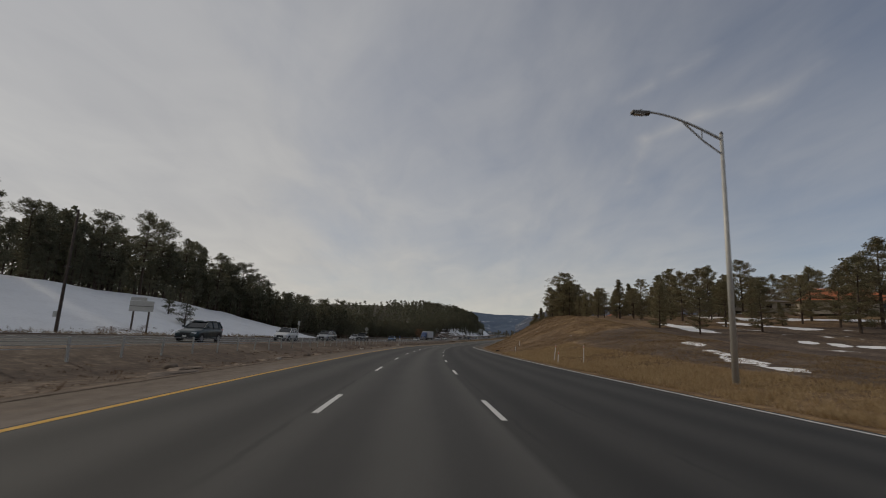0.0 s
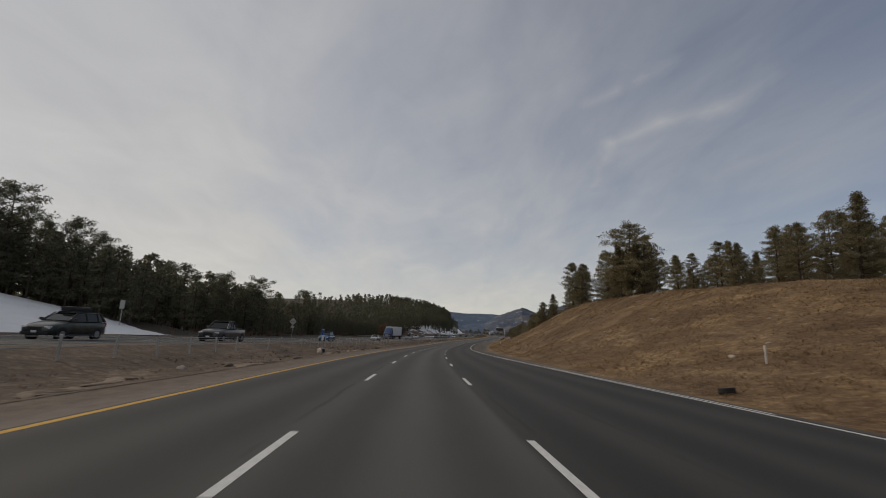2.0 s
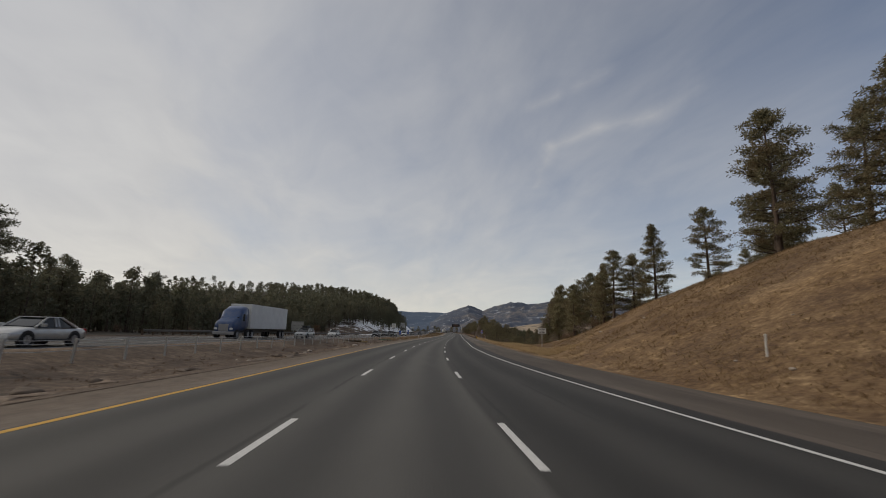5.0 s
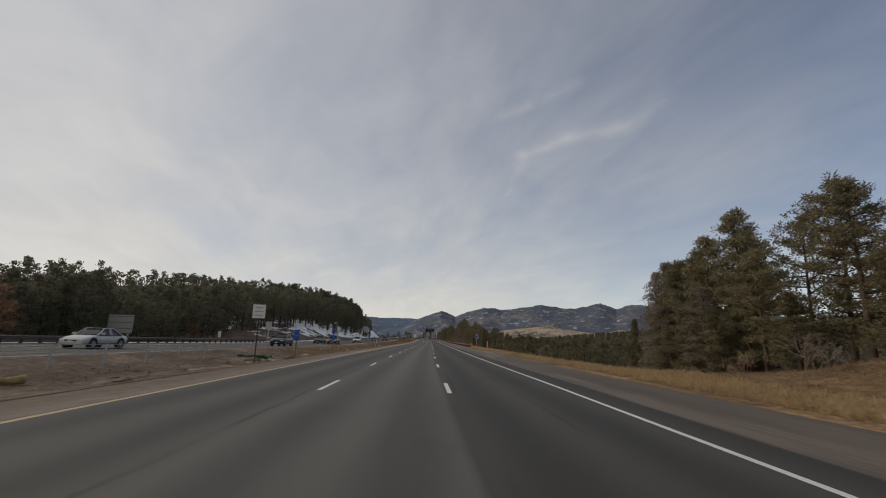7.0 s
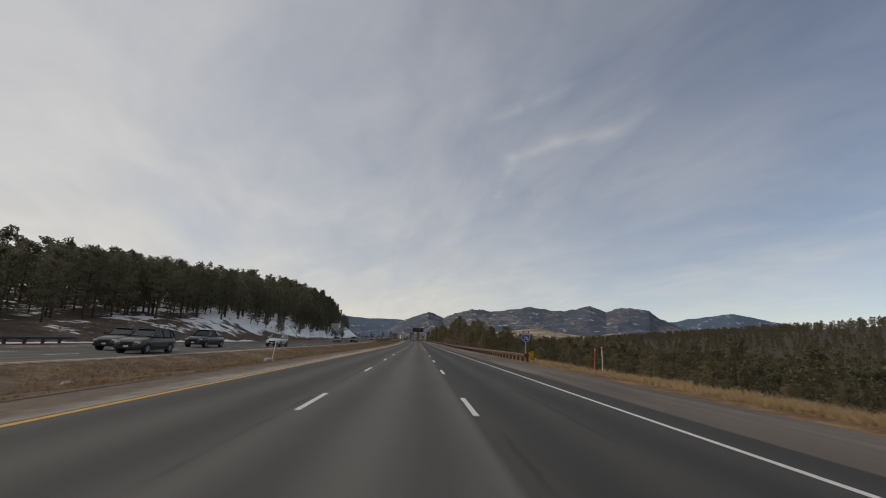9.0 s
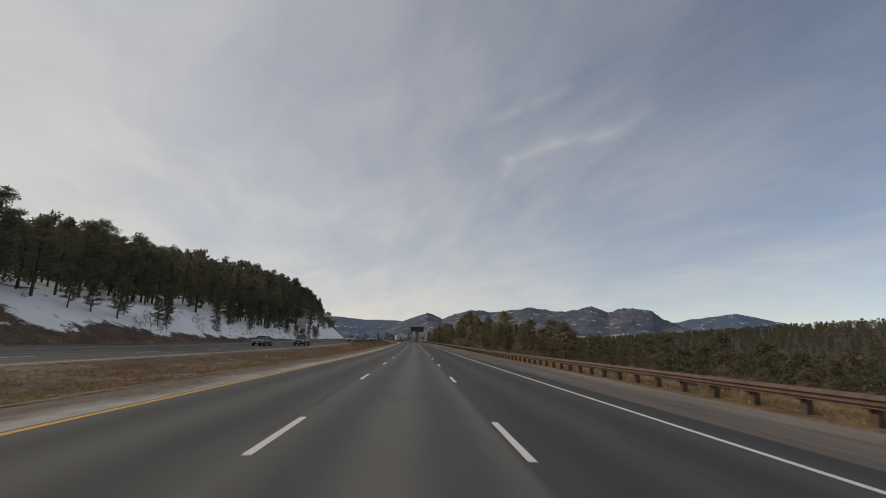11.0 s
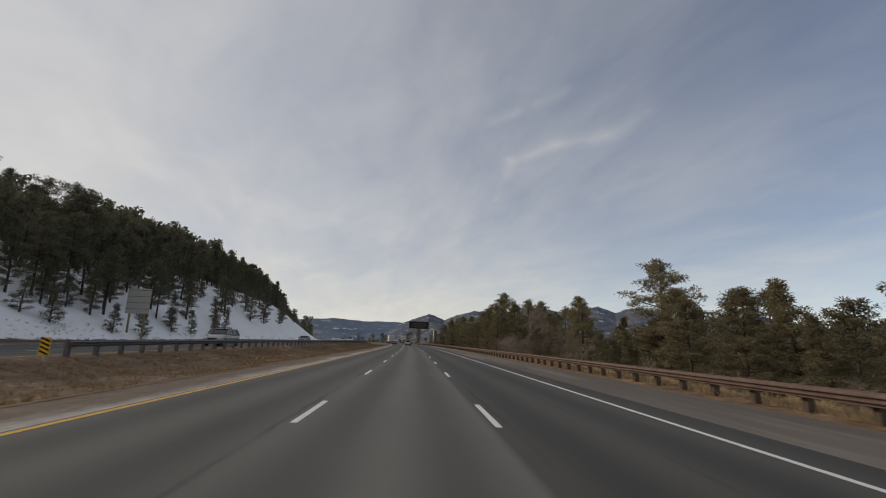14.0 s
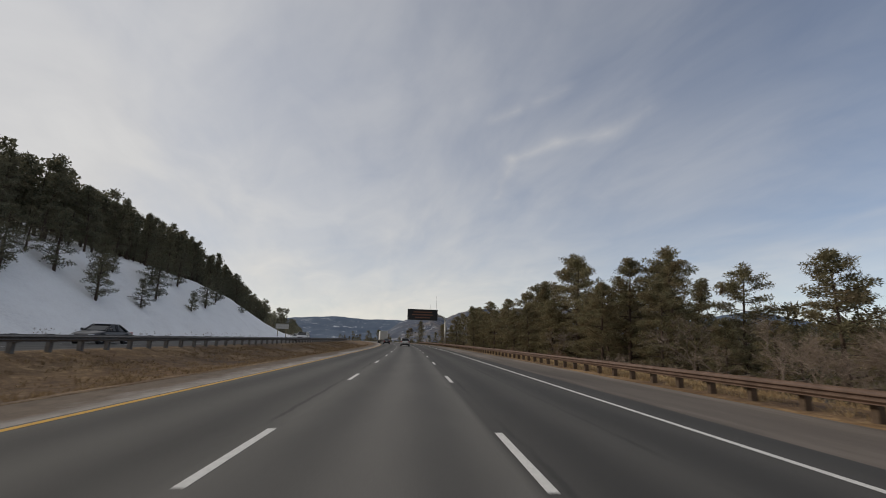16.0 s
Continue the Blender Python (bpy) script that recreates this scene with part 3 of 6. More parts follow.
# ---- the ground: one sheet out to the horizon ----
def build_ground():
    s = np.concatenate([-60 - np.geomspace(6, 1500, 16)[::-1], np.arange(-60, 720, 2.5), 720 + np.geomspace(4, 3600, 34)])
    far = np.geomspace(4, 3600, 40)
    l = np.concatenate([-62 - far[::-1], np.arange(-62, -14, 1.6), np.arange(-14, 17, 0.75), np.arange(17, 29, 3.0), np.arange(29, 80, 1.2), 80 + far, [-9.06, -8.97, 7.56, 7.66, 15.71, 15.8, 30.15, 30.24]])
    l = np.unique(l)
    S, L = np.meshgrid(s, l, indexing="ij")
    X, Y = place(S, L)
    Z = ground_z(S, L)
    v = np.stack([X, Y, Z], -1).reshape(-1, 3)
    n, c = S.shape
    i = np.arange((n - 1) * c).reshape(n - 1, c)[:, :-1].ravel()
    f = np.stack([i, i + c, i + c + 1, i + 1], 1)[:, ::-1]
    me = mesh("ground", v, f, GROUND, smooth=True)
    if me.polygons[len(me.polygons) // 2].normal.z < 0:
        me.flip_normals()
    d = np.abs(L)
    right, left = L < 0, L > 0
    snow = np.zeros_like(S)
    snow = np.where(left & (d > 31), np.interp(S, [-300, 122, 127, 134, 300, 330, 420, 470, 560, 900], [1.3, 1.3, 1.0, 0.0, 0.05, 0.22, 0.62, 1.2, 1.3, 1.1]), snow)
    snow = np.where(left & (d > 62) & (S < 200), 0.35, snow)
    snow = np.where(left & (d > 62) & (S > 300), np.minimum(snow, 0.55), snow)
    snow = np.where(left & (d <= 40) & (S > 300), np.minimum(snow, 1.15) * (0.22 + 0.78 * ease(33.0, 38.5, d)), snow)
    snow = np.where(left & (d <= 35), snow * ease(31, 35, d), snow)
    snow = np.where(left & (np.abs(d - 33.2) < 0.9) & (S > 268) & (S < 400), 0.72, snow)
    snow = np.where(left & (d > 85), np.minimum(snow, 0.1), snow)
    snow = np.where(right & (d > 36) & (S < 200), 0.30, snow)
    # drifts left in the lee of the trees and along a ditch
    for s0, s1, l0, l1, w in ((74, 87, -39.5, -37.5, 1.5), (76, 90, -55, -50, 1.5), (86, 100, -74, -63, 2.6), (28, 53, -21.5, -27.2, 0.55), (96, 122, -58, -58, 1.5), (52, 61, -50, -43.5, 1.3)):
        u = np.clip((S - s0) / (s1 - s0), 0, 1)
        gap = np.hypot(L - (l0 + (l1 - l0) * u), np.clip(s0 - S, 0, None) + np.clip(S - s1, 0, None))
        snow = np.where(right, np.maximum(snow, 1.25 - 0.75 * gap / w), snow)
    snow = np.where(right & (d > 60) & (S > 300), 0.12, snow)
    straw = np.where(right, 0.80, 0.22)
    straw = np.where(right & (S < 80) & (d > 19), 0.2, straw)
    straw = np.where(left & (d < 17), np.interp(S, [0, 200, 300, 420, 520], [0.12, 0.15, 0.28, 0.45, 0.6]), straw)
    wood = np.zeros_like(S)
    wood = np.where(left, np.maximum(ease(41, 54, d), ease(126, 136, S) * ease(31, 34, d) * (S < 300)) * np.where(S > 430, ease(48, 62, d), 1), wood)
    wood = np.where(right & (S > 255), ease(15, 22, d), wood)
    wood = np.where(right & (S <= 255), ease(120, 170, d), wood)
    uv = me.uv_layers.new(name="UVMap")
    idx = np.empty(len(me.loops), int)
    me.loops.foreach_get("vertex_index", idx)
    uv.data.foreach_set("uv", np.stack([L.ravel()[idx], S.ravel()[idx]], 1).ravel())
    for name, a in (("snow", snow), ("straw", straw), ("wood", wood)):
        at_ = me.attributes.new(name, "FLOAT", "POINT")
        at_.data.foreach_set("value", a.ravel().astype(np.float32))
    tagged(new("ground", me), "dry brown grassland and snowy slopes beside a highway", "ground", "", "structure")


build_ground()

# ---- carriageways ----
S_ROAD = np.concatenate([np.arange(-60, 740, 4.0), np.arange(740, 1500, 40.0)])


def edge_white(s):
    return np.interp(s, [-60, 62, 97, 130, 160, 200, 224, 245, 300, 800], [-8.8, -8.8, -8.0, -6.75, -5.85, -5.1, -4.95, -5.25, -5.16, -5.08])


ew = edge_white(S_ROAD)
fog = ew - np.interp(S_ROAD, [130, 210], [0.25, 1.0])
road = strip("road", S_ROAD, [fog, -3.2, -1.4, 2.26, 6.05], 0.0, ASPHALT, "dark asphalt highway with three worn lanes", "road")
strip("shoulder", S_ROAD, [np.minimum(ew - 1.2, -9.15), fog], -0.004, SHOULDER, "brown dusty paved shoulder along the highway", "shoulder")
strip("gravel_verge", S_ROAD, [6.05, 7.0, 7.85], -0.006, VERGE, "pale gravel verge beside the yellow line", "verge")
strip("road", S_ROAD, [16.1, 19.9, 23.4, 26.9, 27.3], z_other(S_ROAD), ASPHALT, "grey asphalt of the opposite carriageway", "road")
strip("shoulder", S_ROAD, [27.3, 30.4], z_other(S_ROAD) - 0.004, SHOULDER, "brown shoulder of the opposite carriageway", "shoulder")
strip("shoulder", S_ROAD, [15.45, 16.15], z_other(S_ROAD) + 0.012, PALE_EDGE, "pale edge of the opposite carriageway", "shoulder")


def paint_line(name, s, l, width, mat, label, z=0.004):
    ob = strip(name, s, [l - width / 2, l + width / 2], z, mat, label, "road marking")
    for key in ("kind", "category", "label"):
        if key in ob:
            del ob[key]
    ob.parent = road
    return ob


paint_line("edge_line", S_ROAD, ew, 0.13, WHITE_LINE, "white edge line")
double = np.arange(78, 150.1, 4.0)
paint_line("edge_line", double, edge_white(double) - 0.24, 0.10, WHITE_LINE, "thin white line beside the edge line")
paint_line("median_line", S_ROAD, np.full_like(S_ROAD, 5.9), 0.15, YELLOW_LINE, "yellow edge line")
for base in (2.256, -1.404):
    s = 9.37 - 12.19 * 2
    while s < 700:
        paint_line("lane_dash", np.array([s, s + 1.5, s + 3.05]), np.full(3, base), 0.13, WHITE_LINE, "")
        s += 12.19
for l in (16.4, 26.9):
    paint_line("edge_line", S_ROAD, np.full_like(S_ROAD, l), 0.13, WHITE_LINE if l > 20 else YELLOW_LINE, "edge line", z_other(S_ROAD) + 0.004)
for base in (19.9, 23.4):
    s = 3.0
    while s < 640:
        ss = np.array([s, s + 1.5, s + 3.05])
        paint_line("lane_dash", ss, np.full(3, base), 0.13, WHITE_LINE, "", z_other(ss) + 0.004)
        s += 12.19


# ---- trees ----
def blades(rng, centres, radii, count, size, width):
    """Flattened sprays of narrow needle blades round each centre."""
    n = len(centres) * count
    c = np.repeat(np.asarray(centres), count, 0)
    r = np.repeat(np.asarray(radii), count)[:, None]
    d = rng.normal(size=(n, 3))
    d[:, 2] += 0.25
    d /= np.linalg.norm(d, axis=1, keepdims=True)
    a = c + d * r * rng.uniform(0.05, 1.0, (n, 1)) ** 0.5 * (1.0, 1.0, 0.62)
    d = d + rng.normal(0, 0.65, (n, 3))
    d /= np.linalg.norm(d, axis=1, keepdims=True)
    b = a + d * size * rng.uniform(0.6, 1.3, (n, 1))
    side = np.cross(d, rng.normal(size=(n, 3)))
    side /= np.linalg.norm(side, axis=1, keepdims=True) + 1e-9
    w = width * rng.uniform(0.6, 1.3, (n, 1))
    v = np.stack([a + side * w, b, a - side * w], 1).reshape(-1, 3)
    f = np.arange(3 * n).reshape(n, 3)
    return v, f


def tubes(segs, sides=4):
    """Tapered limbs: rows of (p, q, r1, r2)."""
    V, F = [], []
    ang = np.linspace(0, 2 * np.pi, sides, endpoint=False)
    for p, q, r1, r2 in segs:
        p, q = np.asarray(p, float), np.asarray(q, float)
        d = q - p
        d /= np.linalg.norm(d) + 1e-9
        u = np.cross(d, (0.3, 0.9, 0.2))
        u /= np.linalg.norm(u) + 1e-9
        w = np.cross(d, u)
        ring = np.cos(ang)[:, None] * u + np.sin(ang)[:, None] * w
        k = len(V) * 2 * sides
        V.append(np.concatenate([p + ring * r1, q + ring * r2]))
        for i in range(sides):
            j = (i + 1) % sides
            F.append((k + i, k + j, k + sides + j, k + sides + i))
    return np.concatenate(V), F


def pine_parts(seed, h, base, width, limbs, tufts, count, size, cone=0.5, lean=0.0, bw=0.085):
    rng = np.random.default_rng(seed)
    bend = rng.normal(0, 0.03, 2) * h
    spine = lambda z: np.array([bend[0] * (z / h) ** 2 + lean * z, bend[1] * (z / h) ** 2, z])
    r0 = 0.016 * h + 0.05
    segs = []
    zs = np.linspace(-0.5, h * 0.97, 9)
    for a, b in zip(zs[:-1], zs[1:]):
        segs.append((spine(max(a, 0)) - (0, 0, 0.5 if a < 0 else 0), spine(b), r0 * (1 - 0.9 * max(a, 0) / h), r0 * (1 - 0.9 * b / h)))
    centres, radii = [], []
    gaps = rng.uniform(0, 2 * np.pi, 3)
    for i in range(limbs):
        t = (i + rng.uniform(0, 1)) / limbs
        z = h * (base + (1 - base) * t ** 0.9)
        az = i * 2.4 + rng.normal(0, 0.5)
        # outline: widest at about a third of the crown, uneven
        form = (1 - t) ** cone * (0.62 + 0.38 * min(1, t / 0.2))
        reach = width * form * rng.uniform(0.68, 1.12) * (0.75 if min(abs((az - g + np.pi) % (2 * np.pi) - np.pi) for g in gaps) < 0.35 else 1.0)
        reach = max(reach, 0.25)
        p = spine(z)
        d = np.array([np.cos(az), np.sin(az), rng.uniform(-0.12, 0.38) + 0.3 * t])
        q = p + d * reach
        rr = 0.018 + 0.02 * reach * (1 - t * 0.5)
        m = p + d * reach * 0.5 + (0, 0, -0.06 * reach)
        segs += [(p, m, rr, rr * 0.7), (m, q, rr * 0.7, 0.012)]
        k = max(2, int(round(tufts * (0.45 + 0.75 * reach / max(width, 0.1)))))
        for j in range(k):
            u = 0.32 + 0.68 * (j + rng.uniform(0, 1)) / k
            fork = p + (q - p) * max(u - 0.16, 0.1)
            c = p + (q - p) * u + np.array([-np.sin(az), np.cos(az), 0]) * rng.normal(0, 0.24) * reach * (0.35 + 0.65 * u) + rng.normal(0, 0.1, 3)
            c[2] += 0.1 * size
            if j % 4 == 1:
                segs.append((fork, c, 0.016, 0.008))
            centres.append(c)
            radii.append(size * rng.uniform(0.7, 1.2))
    top = spine(h * 0.97)
    for j in range(4):
        centres.append(top + (rng.normal(0, 0.1), rng.normal(0, 0.1), -0.25 * j * size))
        radii.append(size * 0.7)
    return segs, blades(rng, centres, radii, count, size * 0.48, bw * size / 0.55)


def pine(name, seed, h, base, width, limbs=30, tufts=5, count=15, size=0.55, cone=0.5, needles=None, label="", lean=0.0, bw=0.052):
    segs, (v, f) = pine_parts(seed, h, base, width, limbs, tufts, count, size, cone, lean, bw)
    e = thing(name, Matrix.Identity(4), label, "tree", "")
    tv, tf = tubes(segs, 5)
    child("trunk", mesh("trunk", tv, tf, BARK, smooth=True), e)
    child("crown", mesh("crown", v, f, needles or PINE), e)
    return e


def branches(rng, p, d, length, r, depth, out):
    d = d / np.linalg.norm(d)
    q = p + d * length
    out.append((p, q, r, r * 0.68, depth))
    if depth == 0:
        return
    for _ in range(3 if depth > 1 else 4):
        nd = d + rng.normal(0, 0.48, 3) + (0, 0, 0.12)
        branches(rng, p + d * length * rng.uniform(0.5, 1.0), nd, length * rng.uniform(0.55, 0.8), max(r * 0.58, 0.0065), depth - 1, out)


def bare_tree(name, seed, h, label, stems=1, depth=4, mat=None, category="tree"):
    rng = np.random.default_rng(seed)
    out = []
    for _ in range(stems):
        branches(rng, np.array([rng.normal(0, 0.15 * (stems > 1)), rng.normal(0, 0.15 * (stems > 1)), -0.2]),
                 np.array([rng.normal(0, 0.08 + 0.3 * (stems > 1)), rng.normal(0, 0.08 + 0.3 * (stems > 1)), 1.0]), h * 0.32, 0.0085 * h / stems ** 0.5 + 0.006, depth, out)
    e = thing(name, Matrix.Identity(4), label, category, "")
    for part_name, keep in (("trunk" if stems < 3 else "stem", lambda k: k >= depth - 1), ("crown", lambda k: k < depth - 1)):
        v, f = tubes([row_[:4] for row_ in out if keep(row_[4])], 5 if part_name != "crown" else 3)
        child(part_name, mesh(part_name, v, f, mat or TWIG), e)
    return e


pines = [
    pine("pine_tree", 1, 14, 0.26, 4.1, 34, 7, 40, 0.62, 0.42, None, "tall dark ponderosa pine with a broken rounded crown"),
    pine("pine_tree", 2, 15, 0.34, 3.8, 32, 7, 40, 0.62, 0.36, None, "tall dark pine with a bare lower trunk"),
    pine("pine_tree", 3, 12, 0.18, 3.6, 32, 7, 40, 0.62, 0.55, None, "dark green pine with an uneven pointed crown"),
    pine("pine_tree", 4, 13, 0.30, 4.5, 30, 7, 40, 0.62, 0.30, None, "broad flat-topped ponderosa pine"),
    pine("pine_tree", 5, 14, 0.10, 3.2, 40, 7, 40, 0.62, 0.75, None, "slender conical dark green pine"),
]
sunny = [
    pine("ponderosa_pine", 11, 13, 0.06, 4.6, 40, 9, 40, 0.56, 0.5, PINE_SUN, "olive green ponderosa pine on dry grass"),
    pine("ponderosa_pine", 12, 14, 0.12, 5.0, 38, 9, 40, 0.56, 0.38, PINE_SUN, "olive green pine with a rounded crown and bare trunk"),
    pine("ponderosa_pine", 13, 12, 0.03, 3.8, 42, 9, 40, 0.56, 0.8, PINE_SUN, "bushy conical olive green pine"),
    pine("ponderosa_pine", 14, 13, 0.14, 3.9, 36, 9, 40, 0.56, 0.5, PINE_SUN, "narrow olive green pine with gaps in its crown"),
]
young = [
    pine("young_pine", 21, 3.6, 0.02, 1.4, 26, 5, 30, 0.30, 0.85, None, "small young pine on the snowy bank", bw=0.055),
    pine("young_pine", 22, 4.6, 0.03, 1.7, 28, 5, 30, 0.32, 0.8, None, "small bushy young pine on the snowy bank", bw=0.055),
    pine("young_pine", 23, 5.6, 0.05, 1.9, 30, 5, 30, 0.36, 0.75, None, "young dark pine standing in the snow", bw=0.055),
]
grey = [pine("ponderosa_pine", 15, 12, 0.05, 3.4, 40, 7, 36, 0.52, 0.7, PINE_GREY, "greyish thinly needled pine at the edge of the wood")]
oak = [pine("oak_shrub", 51, 5, 0.08, 3.0, 26, 6, 26, 0.5, 0.28, OAK_LEAF, "rounded russet-leaved oak shrub below the pines")]
bare = [bare_tree("bare_tree", 31, 9, "leafless grey deciduous tree", 1, 6), bare_tree("bare_tree", 32, 7, "leafless pale brown deciduous tree", 1, 6)]
spread = [bare_tree("bare_tree", 35, 10, "large spreading leafless cottonwood with fine grey twigs", 2, 6), bare_tree("bare_tree", 36, 6, "bushy leafless grey-brown tree with many stems", 6, 5)]
shrubs = [bare_tree("shrub", 41, 3.4, "leafless brown shrub beside the trees", 4, 3, category="shrub"), bare_tree("shrub", 42, 2.4, "leafless russet shrub below the pines", 5, 3, simple("russet_twigs", (0.20, 0.13, 0.09), 0.9), category="shrub")]
TEMPLATES = pines + sunny + young + bare + shrubs + spread + grey + oak
rng = np.random.default_rng(5)


def plant(kinds, s, l, scale=1.0, wide=None, z=None, which=None):
    t = kinds[rng.integers(len(kinds))] if which is None else kinds[which]
    wide = scale * rng.uniform(0.9, 1.12) if wide is None else wide
    m = at(s, l, (gz(s, l) if z is None else z) - 0.12, rng.uniform(0, 360)) @ Matrix.Diagonal((wide, wide, scale, 1))
    return copy_thing(t, m)


HEIGHT = {id(t): h for t, h in zip(TEMPLATES, (14, 15, 12, 13, 14, 13, 14, 12, 13, 3.6, 4.6, 5.6, 9, 7, 3.4, 2.4, 10, 6, 12, 5))}
for t in bare + shrubs + spread:
    HEIGHT[id(t)] = max(v.co.z for c in t.children for v in c.data.vertices)


def plant_to(kinds, s, l, top, which=None, wide=None):
    """Plant a tree whose tip reaches the level top."""
    which = int(rng.integers(len(kinds))) if which is None else which
    k = max(0.25, (top + float(level(s)) - gz(s, l)) / HEIGHT[id(kinds[which])])
    return plant(kinds, s, l, k, 1.12 * (0.6 * k + 0.4 * min(k, 1.15)) if wide is None else wide, None, which)


# ---- woods on the snowy hill, along the opposite carriageway and up the later slope ----
def row(kinds, s0, s1, step, l0, l1, k0, k1, skip=0.0):
    s = s0
    while s < s1:
        if rng.uniform() > skip:
            plant(kinds, s + rng.uniform(-0.35, 0.35) * step, rng.uniform(l0, l1), rng.uniform(k0, k1))
        s += step


dark = pines
row(dark, 60, 150, 4.6, 57, 61, 0.86, 1.14)
row(dark, 0, 60, 5.0, 57, 61, 0.76, 0.98)
row([pines[2], pines[4]], 0, 165, 2.6, 55.5, 60, 0.42, 0.75)
row(dark, -8, 165, 9.0, 62, 67, 0.8, 1.02)
row(dark, 160, 330, 6.5, 44, 50, 0.42, 0.74)
row([pines[2], pines[4], pines[0]], 130, 178, 2.4, 38, 47, 0.45, 0.8)
row(shrubs, 132, 176, 2.5, 35, 38, 0.6, 1.1)
row([pines[1], pines[3], pines[0]], 330, 455, 6.0, 42.5, 49, 0.6, 0.85)
row([pines[2], pines[4], pines[0]], 464, 492, 3.4, 38.5, 43, 0.42, 0.72)
row([pines[2], pines[4], pines[0]], 440, 518, 4.0, 42, 47, 0.55, 0.85)
row([pines[2], pines[4], pines[0]], 486, 534, 3.6, 40, 45, 0.45, 0.75)
row(young, 452, 560, 5.0, 36.5, 41, 0.7, 1.2)
row([pines[2], pines[4], pines[0]], 515, 560, 5.0, 46, 51, 0.5, 0.8)
row(dark, 520, 600, 5.0, 52, 58, 0.72, 1.0)
row(dark, 470, 620, 9.0, 59, 65, 0.7, 0.95)
row([pines[2], pines[4]], 596, 800, 3.8, 52, 60, 0.6, 0.95)
row(shrubs, 300, 440, 6.0, 36, 46, 0.5, 0.9)
row(shrubs, 175, 330, 7.0, 36, 44, 0.6, 1.0)
# tall ones that stand clear of the skyline
for s, l, top, w in ((128, 56, 20.2, 3), (156, 52, 14.4, 1), (172, 50, 14.3, 3), (174, 45, 12.2, 3), (214, 48, 14.4, 3), (199.5, 50, 12.6, 0), (184.5, 48, 14.8, 3), (158.5, 50, 14.3, 1),
                     (118, 57, 21, 0), (100, 58, 19.5, 1), (508, 50, 22.5, 1), (526, 49, 23.2, 0), (560, 57, 26, 2), (594, 60, 28.5, 4), (624, 58, 27, 4), (650, 60, 27, 4), (668, 60, 27.5, 4), (690, 60, 26, 2), (712, 60, 24.5, 4), (735, 59, 22.5, 4), (456, 60, 21, 0)):
    plant_to(pines, s, l, top, w)
for s, l, k in ((272.5, 38, 1.0), (276, 39.5, 0.7), (318, 41, 0.6)):
    plant(oak, s, l, k, k, None, 0)
# young pines on the snow
for s, l, k, w in ((81, 44.5, 0.75, 1), (76.5, 39, 0.72, 2), (470, 42, 0.9, 1), (476, 41.5, 0.75, 0), (520, 44, 1.0, 1), (536, 43, 1.1, 2), (548, 46, 0.9, 1), (554, 44.6, 1.05, 2), (566, 47.5, 0.8, 0),
                   (574, 45.6, 1.0, 2), (582, 49, 0.9, 1), (592, 45.5, 0.95, 2), (600, 48, 0.7, 0), (611, 47, 1.0, 1), (624, 47.5, 1.0, 2), (634, 51, 0.8, 1), (645, 46, 0.9, 2), (656, 48, 0.8, 1), (668, 45, 0.7, 0),
                   (546, 41.5, 0.95, 2), (558, 41, 0.8, 1), (569, 43, 1.1, 2), (587, 42.5, 1.0, 2), (598, 42, 0.75, 1), (607, 44, 1.05, 2), (618, 42, 0.8, 0), (630, 43.5, 1.0, 2), (584, 46.5, 1.1, 2), (497, 45, 0.8, 1), (507, 47, 0.8, 2), (515, 48.5, 0.7, 1), (530, 50, 0.9, 2), (543, 52, 0.8, 1), (561, 53, 0.9, 2), (578, 55, 0.8, 2), (604, 54, 0.9, 2), (640, 56, 0.9, 1)):
    plant(young, s, l, k * 1.4, k * 1.6, None, w)

row([shrubs[1]], 62, 82, 2.2, 35, 37.5, 0.35, 0.6)
for s, l in ((53.5, 35.2), (54.6, 36.0), (55.6, 35.5), (56.8, 36.2), (58, 35.6)):
    plant([shrubs[1]], s, l, 0.42, 1.0)
row(shrubs, 455, 660, 4.0, 34, 38, 0.16, 0.4)
row(bare, 424, 448, 3.5, 35.5, 40, 0.35, 0.6)
row([pines[2], pines[4]], 418, 440, 3.5, 37.5, 43, 0.3, 0.5)
row(shrubs, 424, 470, 3.0, 35, 44, 0.3, 0.6)

